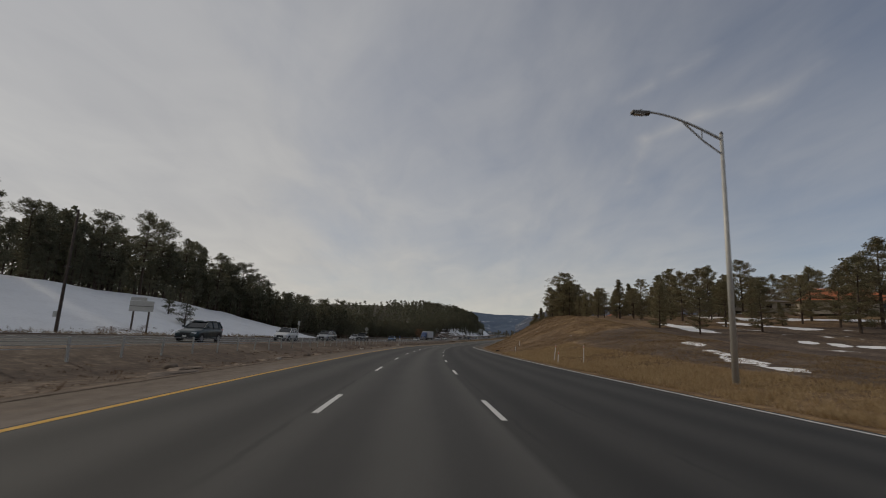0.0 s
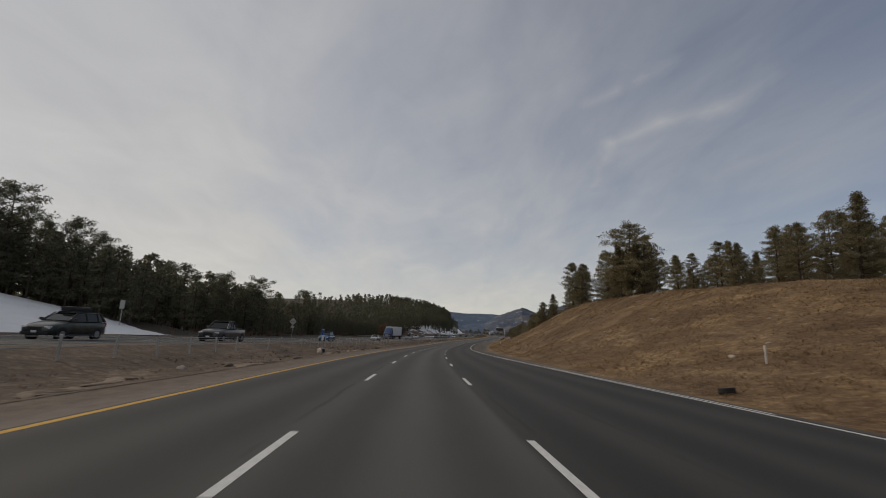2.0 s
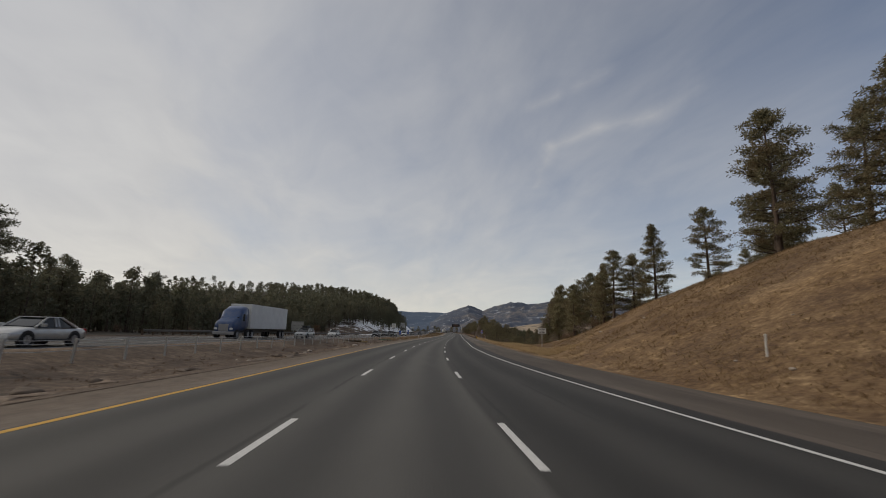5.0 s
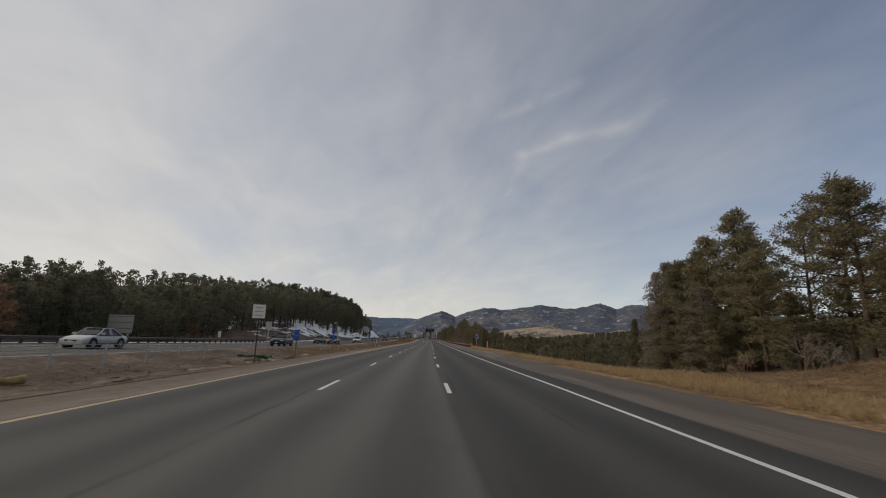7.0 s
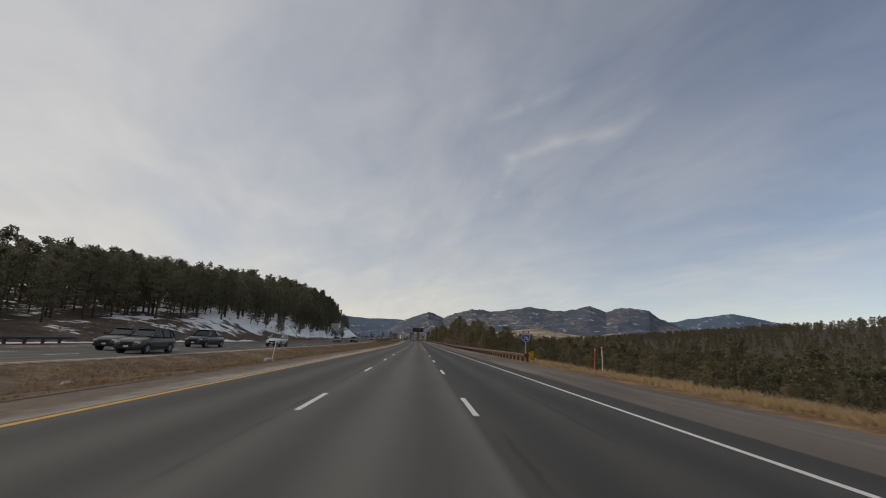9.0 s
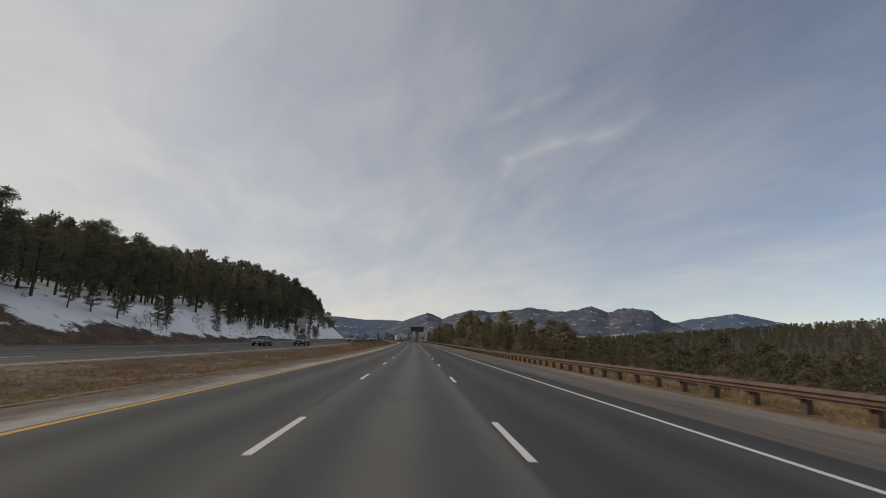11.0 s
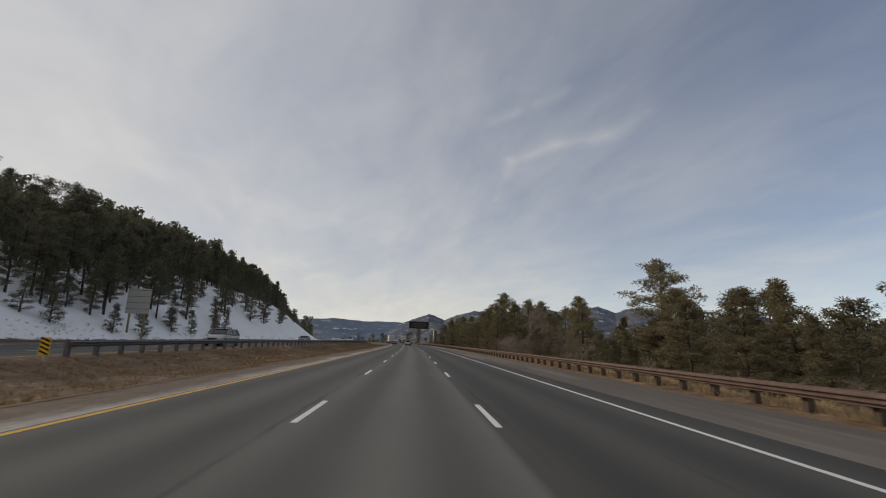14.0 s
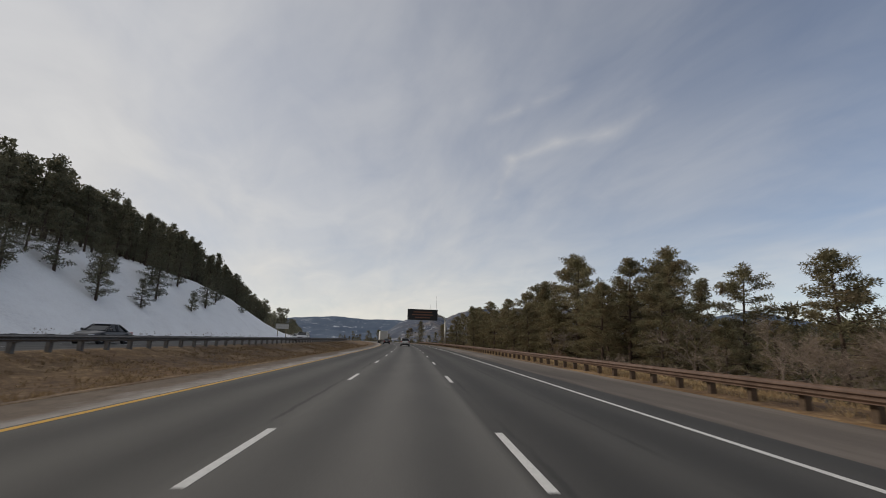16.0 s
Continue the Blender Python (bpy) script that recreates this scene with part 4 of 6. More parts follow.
# ---- trees on the grassy hill ----
for s, l, top, w in ((108, -37, 16.9, 2), (112, -41, 15.5, 1), (117, -36, 15, 3), (122, -40, 16.4, 0), (127, -45, 17, 1), (134, -38, 16, 0), (140, -44, 17.5, 1),
                     (158.5, -34.5, 21.5, 0), (161.5, -33, 19.6, 3), (160, -38, 20.5, 1), (155, -36, 21.5, 1), (154.5, -31.5, 21, 2), (149, -31.5, 20.5, 2), (157.0, -32.5, 20.5, 1), (147.5, -33, 21.5, 1), 
                     (186.5, -37, 21.5, 1), (194, -39, 23.6, 2), (197.5, -40.5, 21.0, 0), (193.5, -32, 23.2, 3), (199, -34, 22, 0), (207, -32, 25.4, 3), (210.5, -34, 23.0, 0), (214, -36, 18.8, 1), (228, -29, 17.6, 2), (222, -33, 19.0, 3), (236, -29, 15.0, 0), (245, -33, 13.4, 1),
                     (110, -33, 14.6, 3), (114.5, -34, 15.4, 0), (119.5, -32.5, 14.8, 2), (125, -34, 15.8, 1), (130, -33, 15.2, 3), (137, -34, 16.3, 2), (104, -40, 12.5, 0), (98, -44, 11.5, 3), (142, -36, 17.0, 0),
                     (91, -65, 18.6, 0), (108, -65, 15.9, 1), (144, -65, 24.3, 1), (75, -65, 21, 3), (70, -58, 17, 0), (84, -56, 11, 2), (100, -52, 12.5, 3), (126, -58, 17.5, 1), (132, -66, 20, 0), (150, -58, 21, 0), (160, -52, 20, 1), (170, -50, 19.5, 2), (119, -50, 13, 2), (99, -78, 20, 1), (118, -80, 21, 0), (60, -72, 17, 2), (54, -62, 19, 3), (137, -52, 16, 0), (145, -48, 15.5, 2)):
    plant_to(sunny, s, l, top, w)
plant_to(sunny, 151.8, -31.8, 24.3, 1, 1.5)
plant_to(sunny, 190.3, -37.6, 26.2, 0, 1.35)
for s, l, top, w in ((79, -34.5, 12.6, 2), (69, -36, 10.6, 1), (88, -38, 14.5, 3), (96, -45, 17.6, 0), (103, -45.5, 17.8, 1), (82, -46, 14.0, 3), (115, -60, 18.6, 0), (110, -59, 18.0, 3), (122, -61, 19.5, 1), (101, -60, 16.6, 2),
                     (143, -90, 24.5, 0), (150, -92, 26, 1), (157, -92, 27, 0), (136, -93, 25.5, 1), (128, -93, 24, 3), (121, -93, 23.5, 0), (165, -92, 27, 1), (112, -91, 22, 0), (104, -92, 22, 3), (172, -94, 28, 0), (180, -94, 29, 1), (72, -46, 12.4, 0), (87, -61, 16.4, 1), (78, -61, 16.2, 3)):
    plant_to(sunny, s, l, top, w)
for i in range(44):
    s, l = rng.uniform(112, 262), -rng.uniform(42, 74)
    plant(sunny, s, l, rng.uniform(0.6, 0.95))
for s, l, top in ((134, -84, 22), (112, -88, 20), (96, -92, 21), (150, -88, 23)):
    plant_to(bare, s, l, top)
# edge of the wood where the hill ends
for s, l, top, w, wide in ((236, -26, 15.4, 3, 0.95), (239.5, -25.5, 12.5, 0, 0.8), (242.5, -26, 14.0, 2, 0.9), (245.5, -22.5, 9.5, 3, 0.75), (247.5, -26, 13.2, 3, 0.9), (250.5, -23.5, 9.0, 2, 0.75), (253.5, -24.5, 11.6, 3, 0.9),
                           (257, -26.5, 12.8, 1, 0.85), (259.5, -22.8, 8.4, 3, 0.75), (263, -24, 12.4, 3, 1.0), (266, -25.5, 9.4, 2, 0.95), (268.5, -24.2, 11.2, 3, 1.05), (271, -25.5, 9.0, 2, 0.9), (270, -29, 12.0, 1, 0.95),
                           (273.5, -26.5, 10.6, 3, 1.0), (275.3, -25.2, 10.2, 3, 1.0), (278.2, -26.5, 10.2, 1, 1.0), (273, -24.4, 9.0, 2, 0.95), (266, -31, 13, 1, 0.95), (277, -29, 9.4, 2, 0.9), (281, -31, 7.0, 3, 0.8), (287, -25, 4.6, 2, 0.6), (284, -33, 6, 2, 0.7), (255.5, -22, 5.0, 2, 0.6), (262, -21.5, 4.4, 2, 0.6), (267, -22.0, 4.8, 2, 0.65), (271.5, -22.4, 3.2, 0, 0.6), (278, -23.5, 2.6, 2, 0.6)):
    plant_to(sunny, s, l, top, w, wide)
for s, l, top in ((276.8, -24.4, 10.3), (279, -24.3, 9.6), (274, -23, 5.4), (264.5, -21.8, 6.4)):
    plant_to(grey, s, l, top, 0, 0.9)
row(shrubs, 225, 290, 3.5, -22, -18.5, 0.7, 1.2)

# ---- the wood below the road ----
def wood_right(s0, s1, step, l0, l1, top0, top1, skip=0.1):
    s = s0
    while s < s1:
        if rng.uniform() > skip:
            ss, l = s + rng.uniform(-0.4, 0.4) * step, rng.uniform(l0, l1)
            plant_to(sunny, ss, l, rng.uniform(top0, top1))
        s += step


wood_right(288, 440, 6.0, -25, -18, -3.2, 1.0)
wood_right(290, 440, 6.0, -36, -26, -3.0, 1.4)
wood_right(440, 466, 5.5, -26, -18, -1.0, 2.2)
wood_right(467, 500, 4.5, -25, -19, 3.0, 5.8)
wood_right(440, 474, 5.5, -38, -27, 0, 3.5)
wood_right(476, 510, 4.5, -34, -26, 4.5, 8.0)
wood_right(500, 556, 5.0, -32, -22, 2.5, 6.5)
wood_right(562, 600, 5.0, -26, -19, 6.0, 9.0)
wood_right(600, 700, 5.0, -26, -17, 7.0, 12.5)
wood_right(566, 690, 6.0, -36, -27, 8.0, 14.0)
for s, l, top, w in ((496, -24, 7.4, 3), (524, -24, 9.2, 3), (516, -22, 7.4, 0), (545, -26, 8.1, 3), (566, -27, 12.4, 0), (570, -24, 11.7, 3), (586.8, -24, 14.7, 0), (598, -28, 17, 1), (606, -24, 13, 2), (616, -26, 14, 0)):
    plant_to(sunny, s, l, top, w)
plant_to(sunny, 503.5, -26.5, 11.3, 1, 1.25)
plant_to(sunny, 413, -17, 4.4, 3, 0.85)
plant_to(spread, 526.5, -16.3, 9.2, 0, 1.0)
for s, l, k in ((522, -14.8, 0.75), (526, -14.2, 0.8), (530, -15.0, 0.85), (534, -15.2, 0.7), (528, -17.5, 0.9), (455, -17, 0.5), (470, -16.5, 0.5)):
    plant(spread, s, l, k, k * 1.1, None, 1)
for s, l, top in ((505, -18, 2.5), (512, -20, 4), (470, -19, 1.5), (540, -18, 3.5), (548, -18.5, 3.8), (452, -20, 2.5), (575, -17.5, 4)):
    plant_to(bare, s, l, top)
row(shrubs, 440, 640, 5.0, -17.5, -14, 0.6, 1.1)
row(bare, 296, 600, 18.0, -22, -16, 0.3, 0.6)
row(shrubs, 292, 440, 7.0, -19, -15.5, 0.5, 0.9)
for t in TEMPLATES:
    for o in (*t.children_recursive, t):
        bpy.data.objects.remove(o)

# ---- far woods: what nobody could count ----
def far_wood(name, places, label, needles, seed, light=64):
    r = np.random.default_rng(seed)
    forms = []
    for i in range(12):
        if i < 6:
            segs, (v, f) = pine_parts(seed * 10 + i, 11, 0.10, 3.0, 20, 2, 15, 0.9, 0.55, 0, 0.10)
        else:
            segs, (v, f) = pine_parts(seed * 10 + i, 11, 0.10, 3.0, 13, 1, 6, 1.3, 0.6, 0, 0.19)
        tv, tf = tubes([((0, 0, -0.6), (0, 0, 9.5), 0.2, 0.04)], 3)
        tf = np.asarray(tf)
        forms.append((v, np.asarray(f), tv, np.concatenate([tf[:, [0, 1, 2]], tf[:, [0, 2, 3]]])))
    V, F3, F4, k = [], [], [], 0
    for s, l, h in places:
        v, f, tv, tf = forms[r.integers(6) + (6 if abs(l) > light or s > 780 else 0)]
        x, y = place(s, l)
        a = r.uniform(0, 6.28)
        q = np.concatenate([v, tv]) * (h / 11 * r.uniform(0.85, 1.2), h / 11 * r.uniform(0.85, 1.2), h / 11)
        q = np.stack([q[:, 0] * math.cos(a) - q[:, 1] * math.sin(a) + float(x), q[:, 0] * math.sin(a) + q[:, 1] * math.cos(a) + float(y), q[:, 2] + gz(s, l) - 0.2], 1)
        V.append(q)
        F3.append(f + k)
        F4.append(tf + k + len(v))
        k += len(q)
    faces = np.concatenate(F3 + F4)
    me = mesh(name, np.concatenate(V), faces, [needles, BARK], mat_index=[0] * sum(len(f) for f in F3) + [1] * sum(len(f) for f in F4))
    tagged(new(name, me), label, "woods", "", "stuff")


def scatter(n, s0, s1, l0, l1, h0, h1, seed, dense=1.0):
    r = np.random.default_rng(seed)
    return [(s, l, h) for s, l, h in zip(r.uniform(s0, s1, n), l0 + (l1 - l0) * r.uniform(0, 1, n) ** dense, r.uniform(h0, h1, n))]


far_wood("pine_woods", scatter(420, -60, 175, 60, 120, 10, 14.5, 1, 1.6) + scatter(130, 128, 178, 40, 58, 6, 11, 42) + scatter(220, 175, 330, 60, 140, 6, 10, 31, 1.7) + scatter(330, 165, 335, 43, 66, 5, 10.5, 21) + scatter(300, 150, 335, 41.5, 49, 3.5, 7, 41) + scatter(420, 330, 600, 56, 130, 7, 11, 2, 1.4) + scatter(420, 560, 800, 55, 120, 10, 14, 23, 1.5) + scatter(170, 335, 450, 47, 66, 7, 12, 22) + scatter(200, 440, 575, 47, 66, 6, 11, 24) + scatter(200, 620, 1000, 60, 170, 8, 13, 3) + scatter(200, 640, 800, 56, 90, 9, 13, 25) + scatter(900, 780, 1350, 40, 190, 9, 13, 4),
         "dense dark pine woods covering the hillside", PINE, 3)
far_wood("pine_woods", scatter(1200, 280, 700, -190, -36, 8, 12, 6, 1.3) + scatter(4300, 200, 1500, -800, -180, 8, 13, 7) + scatter(260, 700, 1500, -200, -14, 9, 13, 8) + scatter(120, -60, 240, -200, -95, 9, 13, 9) + scatter(420, 480, 1300, -660, -380, 9, 13, 51),
         "mixed olive pine woods filling the valley", PINE_FAR, 4, 48)

# ---- mountains on the horizon ----
def mountain(name, prof, r0, r1, base, label, c_dark, c_pale, seed, rough, pale, snow_at):
    r = np.random.default_rng(seed)
    az0, az1 = prof[0][0], prof[-1][0]
    az = np.linspace(az0, az1, 520)
    el = np.interp(az, [p[0] for p in prof[::-1]], [p[1] for p in prof[::-1]])
    rows_ = 46
    u = np.concatenate([np.linspace(0, 1, rows_), [1.06, 1.2]])
    V = []
    for j, t in enumerate(u):
        rad = r0 + (r1 - r0) * t
        for a, e in zip(az, el):
            x, y = 50 - math.sin(radians(a)) * rad, 290 + math.cos(radians(a)) * rad
            crest = math.tan(radians(e)) * r1 + 1.4
            k = min(t, 1)
            n1 = noise.fractal(Vector((x / 420, y / 420, seed)), 1.0, 2.1, 5)
            n2 = noise.fractal(Vector((x / 90, y / 90, seed + 5)), 0.9, 2.2, 4)
            z = base + (crest - base) * (0.25 * k + 0.75 * k ** 1.7) + (n1 * rough + n2 * rough * 0.22) * math.sin(math.pi * min(k, 1) ** 0.8) * 1.0 + (n2 * rough * 0.22 if k > 0.9 else 0)
            if t > 1:
                z -= (t - 1) * 900
            V.append((x, y, z))
    n = len(az)
    F = [(j * n + i, j * n + i + 1, (j + 1) * n + i + 1, (j + 1) * n + i) for j in range(len(u) - 1) for i in range(n - 1)]
    # far ranges get their distance haze through c_dark and c_pale
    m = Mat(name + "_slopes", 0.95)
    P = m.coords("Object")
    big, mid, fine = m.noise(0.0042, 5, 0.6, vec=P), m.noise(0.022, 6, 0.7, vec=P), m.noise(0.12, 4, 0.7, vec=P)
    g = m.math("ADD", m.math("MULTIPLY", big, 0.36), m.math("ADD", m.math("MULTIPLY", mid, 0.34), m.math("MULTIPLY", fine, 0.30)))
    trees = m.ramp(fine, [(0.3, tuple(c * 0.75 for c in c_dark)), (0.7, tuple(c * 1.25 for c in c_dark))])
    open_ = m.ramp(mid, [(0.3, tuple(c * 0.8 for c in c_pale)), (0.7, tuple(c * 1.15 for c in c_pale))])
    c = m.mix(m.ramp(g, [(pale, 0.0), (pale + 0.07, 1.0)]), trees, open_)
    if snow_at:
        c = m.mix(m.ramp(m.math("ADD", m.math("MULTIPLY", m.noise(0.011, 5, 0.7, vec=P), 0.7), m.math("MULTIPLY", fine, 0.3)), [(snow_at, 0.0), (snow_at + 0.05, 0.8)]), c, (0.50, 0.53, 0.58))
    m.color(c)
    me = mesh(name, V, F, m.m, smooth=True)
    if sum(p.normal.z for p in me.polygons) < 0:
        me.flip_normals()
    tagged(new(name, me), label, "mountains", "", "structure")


# both blue ranges: distance haze is mixed into the base colours
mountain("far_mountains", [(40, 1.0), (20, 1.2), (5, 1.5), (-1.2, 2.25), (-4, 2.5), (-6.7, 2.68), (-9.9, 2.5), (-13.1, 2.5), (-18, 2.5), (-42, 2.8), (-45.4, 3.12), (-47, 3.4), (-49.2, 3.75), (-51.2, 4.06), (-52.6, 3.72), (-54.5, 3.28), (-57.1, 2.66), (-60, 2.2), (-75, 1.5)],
         3300, 4400, -10, "far forested mountains tinted haze blue, with traces of snow", (0.078, 0.108, 0.158), (0.15, 0.165, 0.20), 3, 30, 0.58, 0.565)
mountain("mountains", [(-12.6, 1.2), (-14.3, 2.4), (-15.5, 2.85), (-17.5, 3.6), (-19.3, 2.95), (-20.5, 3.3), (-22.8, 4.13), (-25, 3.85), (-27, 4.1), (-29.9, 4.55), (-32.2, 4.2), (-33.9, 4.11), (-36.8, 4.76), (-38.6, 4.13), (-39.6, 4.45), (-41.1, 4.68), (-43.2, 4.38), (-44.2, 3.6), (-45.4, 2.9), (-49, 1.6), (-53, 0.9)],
         2300, 3500, -10, "rocky mountains with haze-tinted forest and pale open slopes", (0.066, 0.080, 0.112), (0.175, 0.158, 0.15), 8, 44, 0.50, 0.575)
mountain("foothills", [(-22, 0.8), (-27, 1.6), (-31, 2.0), (-34, 1.5), (-37, 1.3), (-39.3, 1.75), (-43.7, 1.3), (-48, 1.0)], 1500, 2150, -14, "tan grassy foothills dotted with trees", (0.06, 0.062, 0.054), (0.36, 0.285, 0.20), 12, 10, 0.43, 0)


# ---- barriers ----
def beam(name, s0, s1, l, zf, mat, parent, top=0.78, face=1):
    """A W-beam rail along the road, with thickness."""
    prof = [(0.0, 0.0), (0.0, 0.03), (0.075, 0.085), (0.075, 0.115), (0.0, 0.155), (0.075, 0.195), (0.075, 0.225), (0.0, 0.28), (0.0, 0.31)]
    ring = [(face * a, top - 0.31 + b) for a, b in prof] + [(face * a - face * 0.012, top - 0.31 + b) for a, b in prof[::-1]]
    s = np.arange(s0, s1 + 1, 2.0)
    V = []
    for a in s:
        base = float(zf(a) + level(a))
        for dl, z in ring:
            x, y = place(a, l + dl)
            V.append((float(x), float(y), base + z))
    n = len(ring)
    F = [(i * n + j, i * n + (j + 1) % n, (i + 1) * n + (j + 1) % n, (i + 1) * n + j) for i in range(len(s) - 1) for j in range(n)]
    F += [tuple(range(n)), tuple(range((len(s) - 1) * n, len(s) * n))]
    ob = new(name, mesh(name, V, F, mat))
    ob.parent = parent
    return ob


def guardrail(s0, s1, l, zf, rail_mat, post_mat, label, step=1.9, face=1, top=0.78, marker=None):
    e = thing("guardrail", Matrix.Identity(4), label, "guardrail", "guardrails")
    beam("rail", s0, s1, l, zf, rail_mat, e, top, face)
    bm = bmesh.new()
    box(bm, -0.1, 0.1, -0.1, 0.1, -0.55, top + 0.02, 0.012)
    box(bm, -0.07, 0.07, 0.1 * face, 0.29 * face, top - 0.34, top + 0.0, 0.008)
    me = bpy.data.meshes.new("post")
    bm.to_mesh(me)
    bm.free()
    me.materials.append(post_mat)
    s = s0 + 0.4
    while s < s1:
        x, y = place(s, l - face * 0.3)
        child("post", me, e, "", pose(float(x), float(y), float(zf(s) + level(s)), 0, 0, heading(s) + 90))
        s += step
    return e


OLD_POST = simple("dark_oiled_post_wood", (0.10, 0.072, 0.052), 0.9, 0, 0.35, 6, 0.4)
guardrail(334, 690, -9.45, lambda s: -0.1, RUST, OLD_POST, "rust-brown weathered steel guardrail on wooden posts", 1.9, 1, 0.82)
guardrail(474, 700, 15.0, lambda s: z_other(s) + 0.0, DARK_STEEL, DARK_STEEL, "dull grey steel guardrail along the median", 2.0, -1, 0.76)
guardrail(216, 340, 31.2, lambda s: z_other(s) - 0.02, DARK_STEEL, OLD_POST, "dark steel guardrail beside the opposite shoulder", 2.0, -1, 0.74)


def cable_barrier():
    e = thing("cable_barrier", Matrix.Identity(4), "steel cable barrier on slim posts in the median", "cable barrier")
    bm = bmesh.new()
    box(bm, -0.035, 0.035, -0.05, 0.05, -0.4, 0.98, 0.008)
    box(bm, -0.042, 0.042, -0.055, 0.055, 0.9, 1.0, 0.006)
    me = bpy.data.meshes.new("post")
    bm.to_mesh(me)
    bm.free()
    me.materials.append(SIGN_BACK)
    s = -10.0
    while s < 262:
        x, y = place(s, 13.5)
        child("post", me, e, "", pose(float(x), float(y), gz(s, 13.5), rng.normal(0, 1.5), rng.normal(0, 1.5), heading(s)))
        s += 3.25
    S = np.arange(-12, 262.1, 3.25)
    for h in (0.52, 0.66, 0.8, 0.93):
        pts = [(*[float(c) for c in place(a, 13.55)], gz(a, 13.5) + h) for a in S]
        ring = [(0.012, 0.0), (0.0, 0.012), (-0.012, 0.0), (0.0, -0.012)]
        v = [(p[0] + a, p[1], p[2] + b) for p in pts for a, b in ring]
        f = [(4 * i + j, 4 * i + (j + 1) % 4, 4 * i + 4 + (j + 1) % 4, 4 * i + 4 + j) for i in range(len(pts) - 1) for j in range(4)]
        child("cable", mesh("cable", v, f, STEEL), e)


cable_barrier()


# ---- signs and posts ----
def panel(bm, w, h, z, y=0.0, t=0.012, bevel=0.0):
    box(bm, -w / 2, w / 2, y - t / 2, y + t / 2, z, z + h)


def sign(name, s, l, w, h, z, label, front=SIGN_BACK, posts=1, turn=0.0, ribs=0, post_r=0.04, base=None, group="road signs", post_mat=None):
    """A sheet on posts; it faces back down the road at turn 0."""
    e = thing(name, at(s, l, base, turn), label, "sign", group)
    for i in range(posts):
        x = 0 if posts == 1 else (-0.32 + 0.64 * i / (posts - 1)) * w
        part("post", bm_box(x - post_r, x + post_r, 0.02, 0.02 + 2 * post_r, -0.5, z + h * 0.95, bevel=0.008), post_mat or (SIGN_BACK if post_r < 0.06 else POST_WOOD), e)
    bm = bmesh.new()
    box(bm, -w / 2, w / 2, -0.012, 0.006, z, z + h, 0.004)
    panel_ob = part("panel", bm, front, e)
    for i in range(ribs):
        zz = z + h * (i + 0.5) / ribs
        part("rib", bm_box(-w / 2 + 0.03, w / 2 - 0.03, -0.05, -0.013, zz - 0.03, zz + 0.03, bevel=0.005), DARK_STEEL if i % 2 else SIGN_BACK, e)
    return e


def bars(e, w, z, rows_, mat, h=0.07, y=-0.014):
    for i, (zz, frac) in enumerate(rows_):
        part("lettering", bm_box(-w * frac / 2, w * frac / 2, y - 0.003, y + 0.001, z + zz - h / 2, z + zz + h / 2), mat, e)


POST_BROWN = simple("brown_stained_post", (0.085, 0.062, 0.046), 0.9, 0, 0.3, 6, 0.3)
# white notice with three unreadable rows of words
notice = sign("notice_sign", 232.8, -15.0, 1.24, 0.80, 2.0, "white roadside notice with dark rows of lettering", SIGN_WHITE, 1, post_r=0.035)
for z, words in ((2.60, ((-0.40, -0.10), (-0.05, 0.12), (0.17, 0.42))), (2.39, ((-0.38, -0.22), (-0.16, 0.36))), (2.18, ((-0.42, -0.08), (-0.02, 0.40)))):
    for x0, x1 in words:
        part("lettering", bm_box(x0, x1, -0.018, -0.0125, z - 0.05, z + 0.05), DARK_STEEL, notice)
for x0, x1, z0, z1 in ((-0.59, 0.59, 2.03, 2.05), (-0.59, 0.59, 2.75, 2.77), (-0.59, -0.57, 2.05, 2.75), (0.57, 0.59, 2.05, 2.75)):
    part("border", bm_box(x0, x1, -0.016, -0.0125, z0, z1), DARK_STEEL, notice)
# route shield
shield = thing("route_sign", at(345.5, -12.0), "blue and red interstate route shield numbered 70", "sign", "road signs")
part("post", bm_box(-0.04, 0.04, 0.02, 0.1, -0.6, 3.2, bevel=0.008), SIGN_BACK, shield)


def shield_mesh(w, h, z, y0, y1, cut=None):
    out = [(-0.42, 0.98), (-0.2, 0.93), (0, 1.0), (0.2, 0.93), (0.42, 0.98), (0.5, 0.7), (0.5, 0.48), (0.4, 0.25), (0.2, 0.08), (0, 0), (-0.2, 0.08), (-0.4, 0.25), (-0.5, 0.48), (-0.5, 0.7)]
    if cut:
        out = [(x, min(max(v, cut[0]), cut[1])) for x, v in out]
    bm = bmesh.new()
    a = [bm.verts.new((x * w, y0, z + v * h)) for x, v in out]
    b = [bm.verts.new((x * w, y1, z + v * h)) for x, v in out]
    bm.faces.new(a)
    bm.faces.new(b[::-1])
    for i in range(len(a)):
        j = (i + 1) % len(a)
        bm.faces.new((a[j], a[i], b[i], b[j]))
    bmesh.ops.recalc_face_normals(bm, faces=bm.faces)
    return bm


part("panel", shield_mesh(0.95, 0.95, 2.0, -0.006, 0.012), SIGN_WHITE, shield)
part("blue_field", shield_mesh(0.87, 0.86, 2.045, -0.012, -0.007), BLUE_SIGN, shield, "blue field")
part("red_band", bm_box(-0.40, 0.40, -0.016, -0.0125, 2.70, 2.86), RED_SIGN, shield, "red top band")
plate = part("direction_plate", bm_box(-0.38, 0.38, -0.012, 0.006, 3.0, 3.3, bevel=0.003), BLUE_SIGN, shield, "blue direction plate")
part("lettering", bm_box(-0.26, 0.26, -0.016, -0.0125, 3.08, 3.22), SIGN_WHITE, plate)
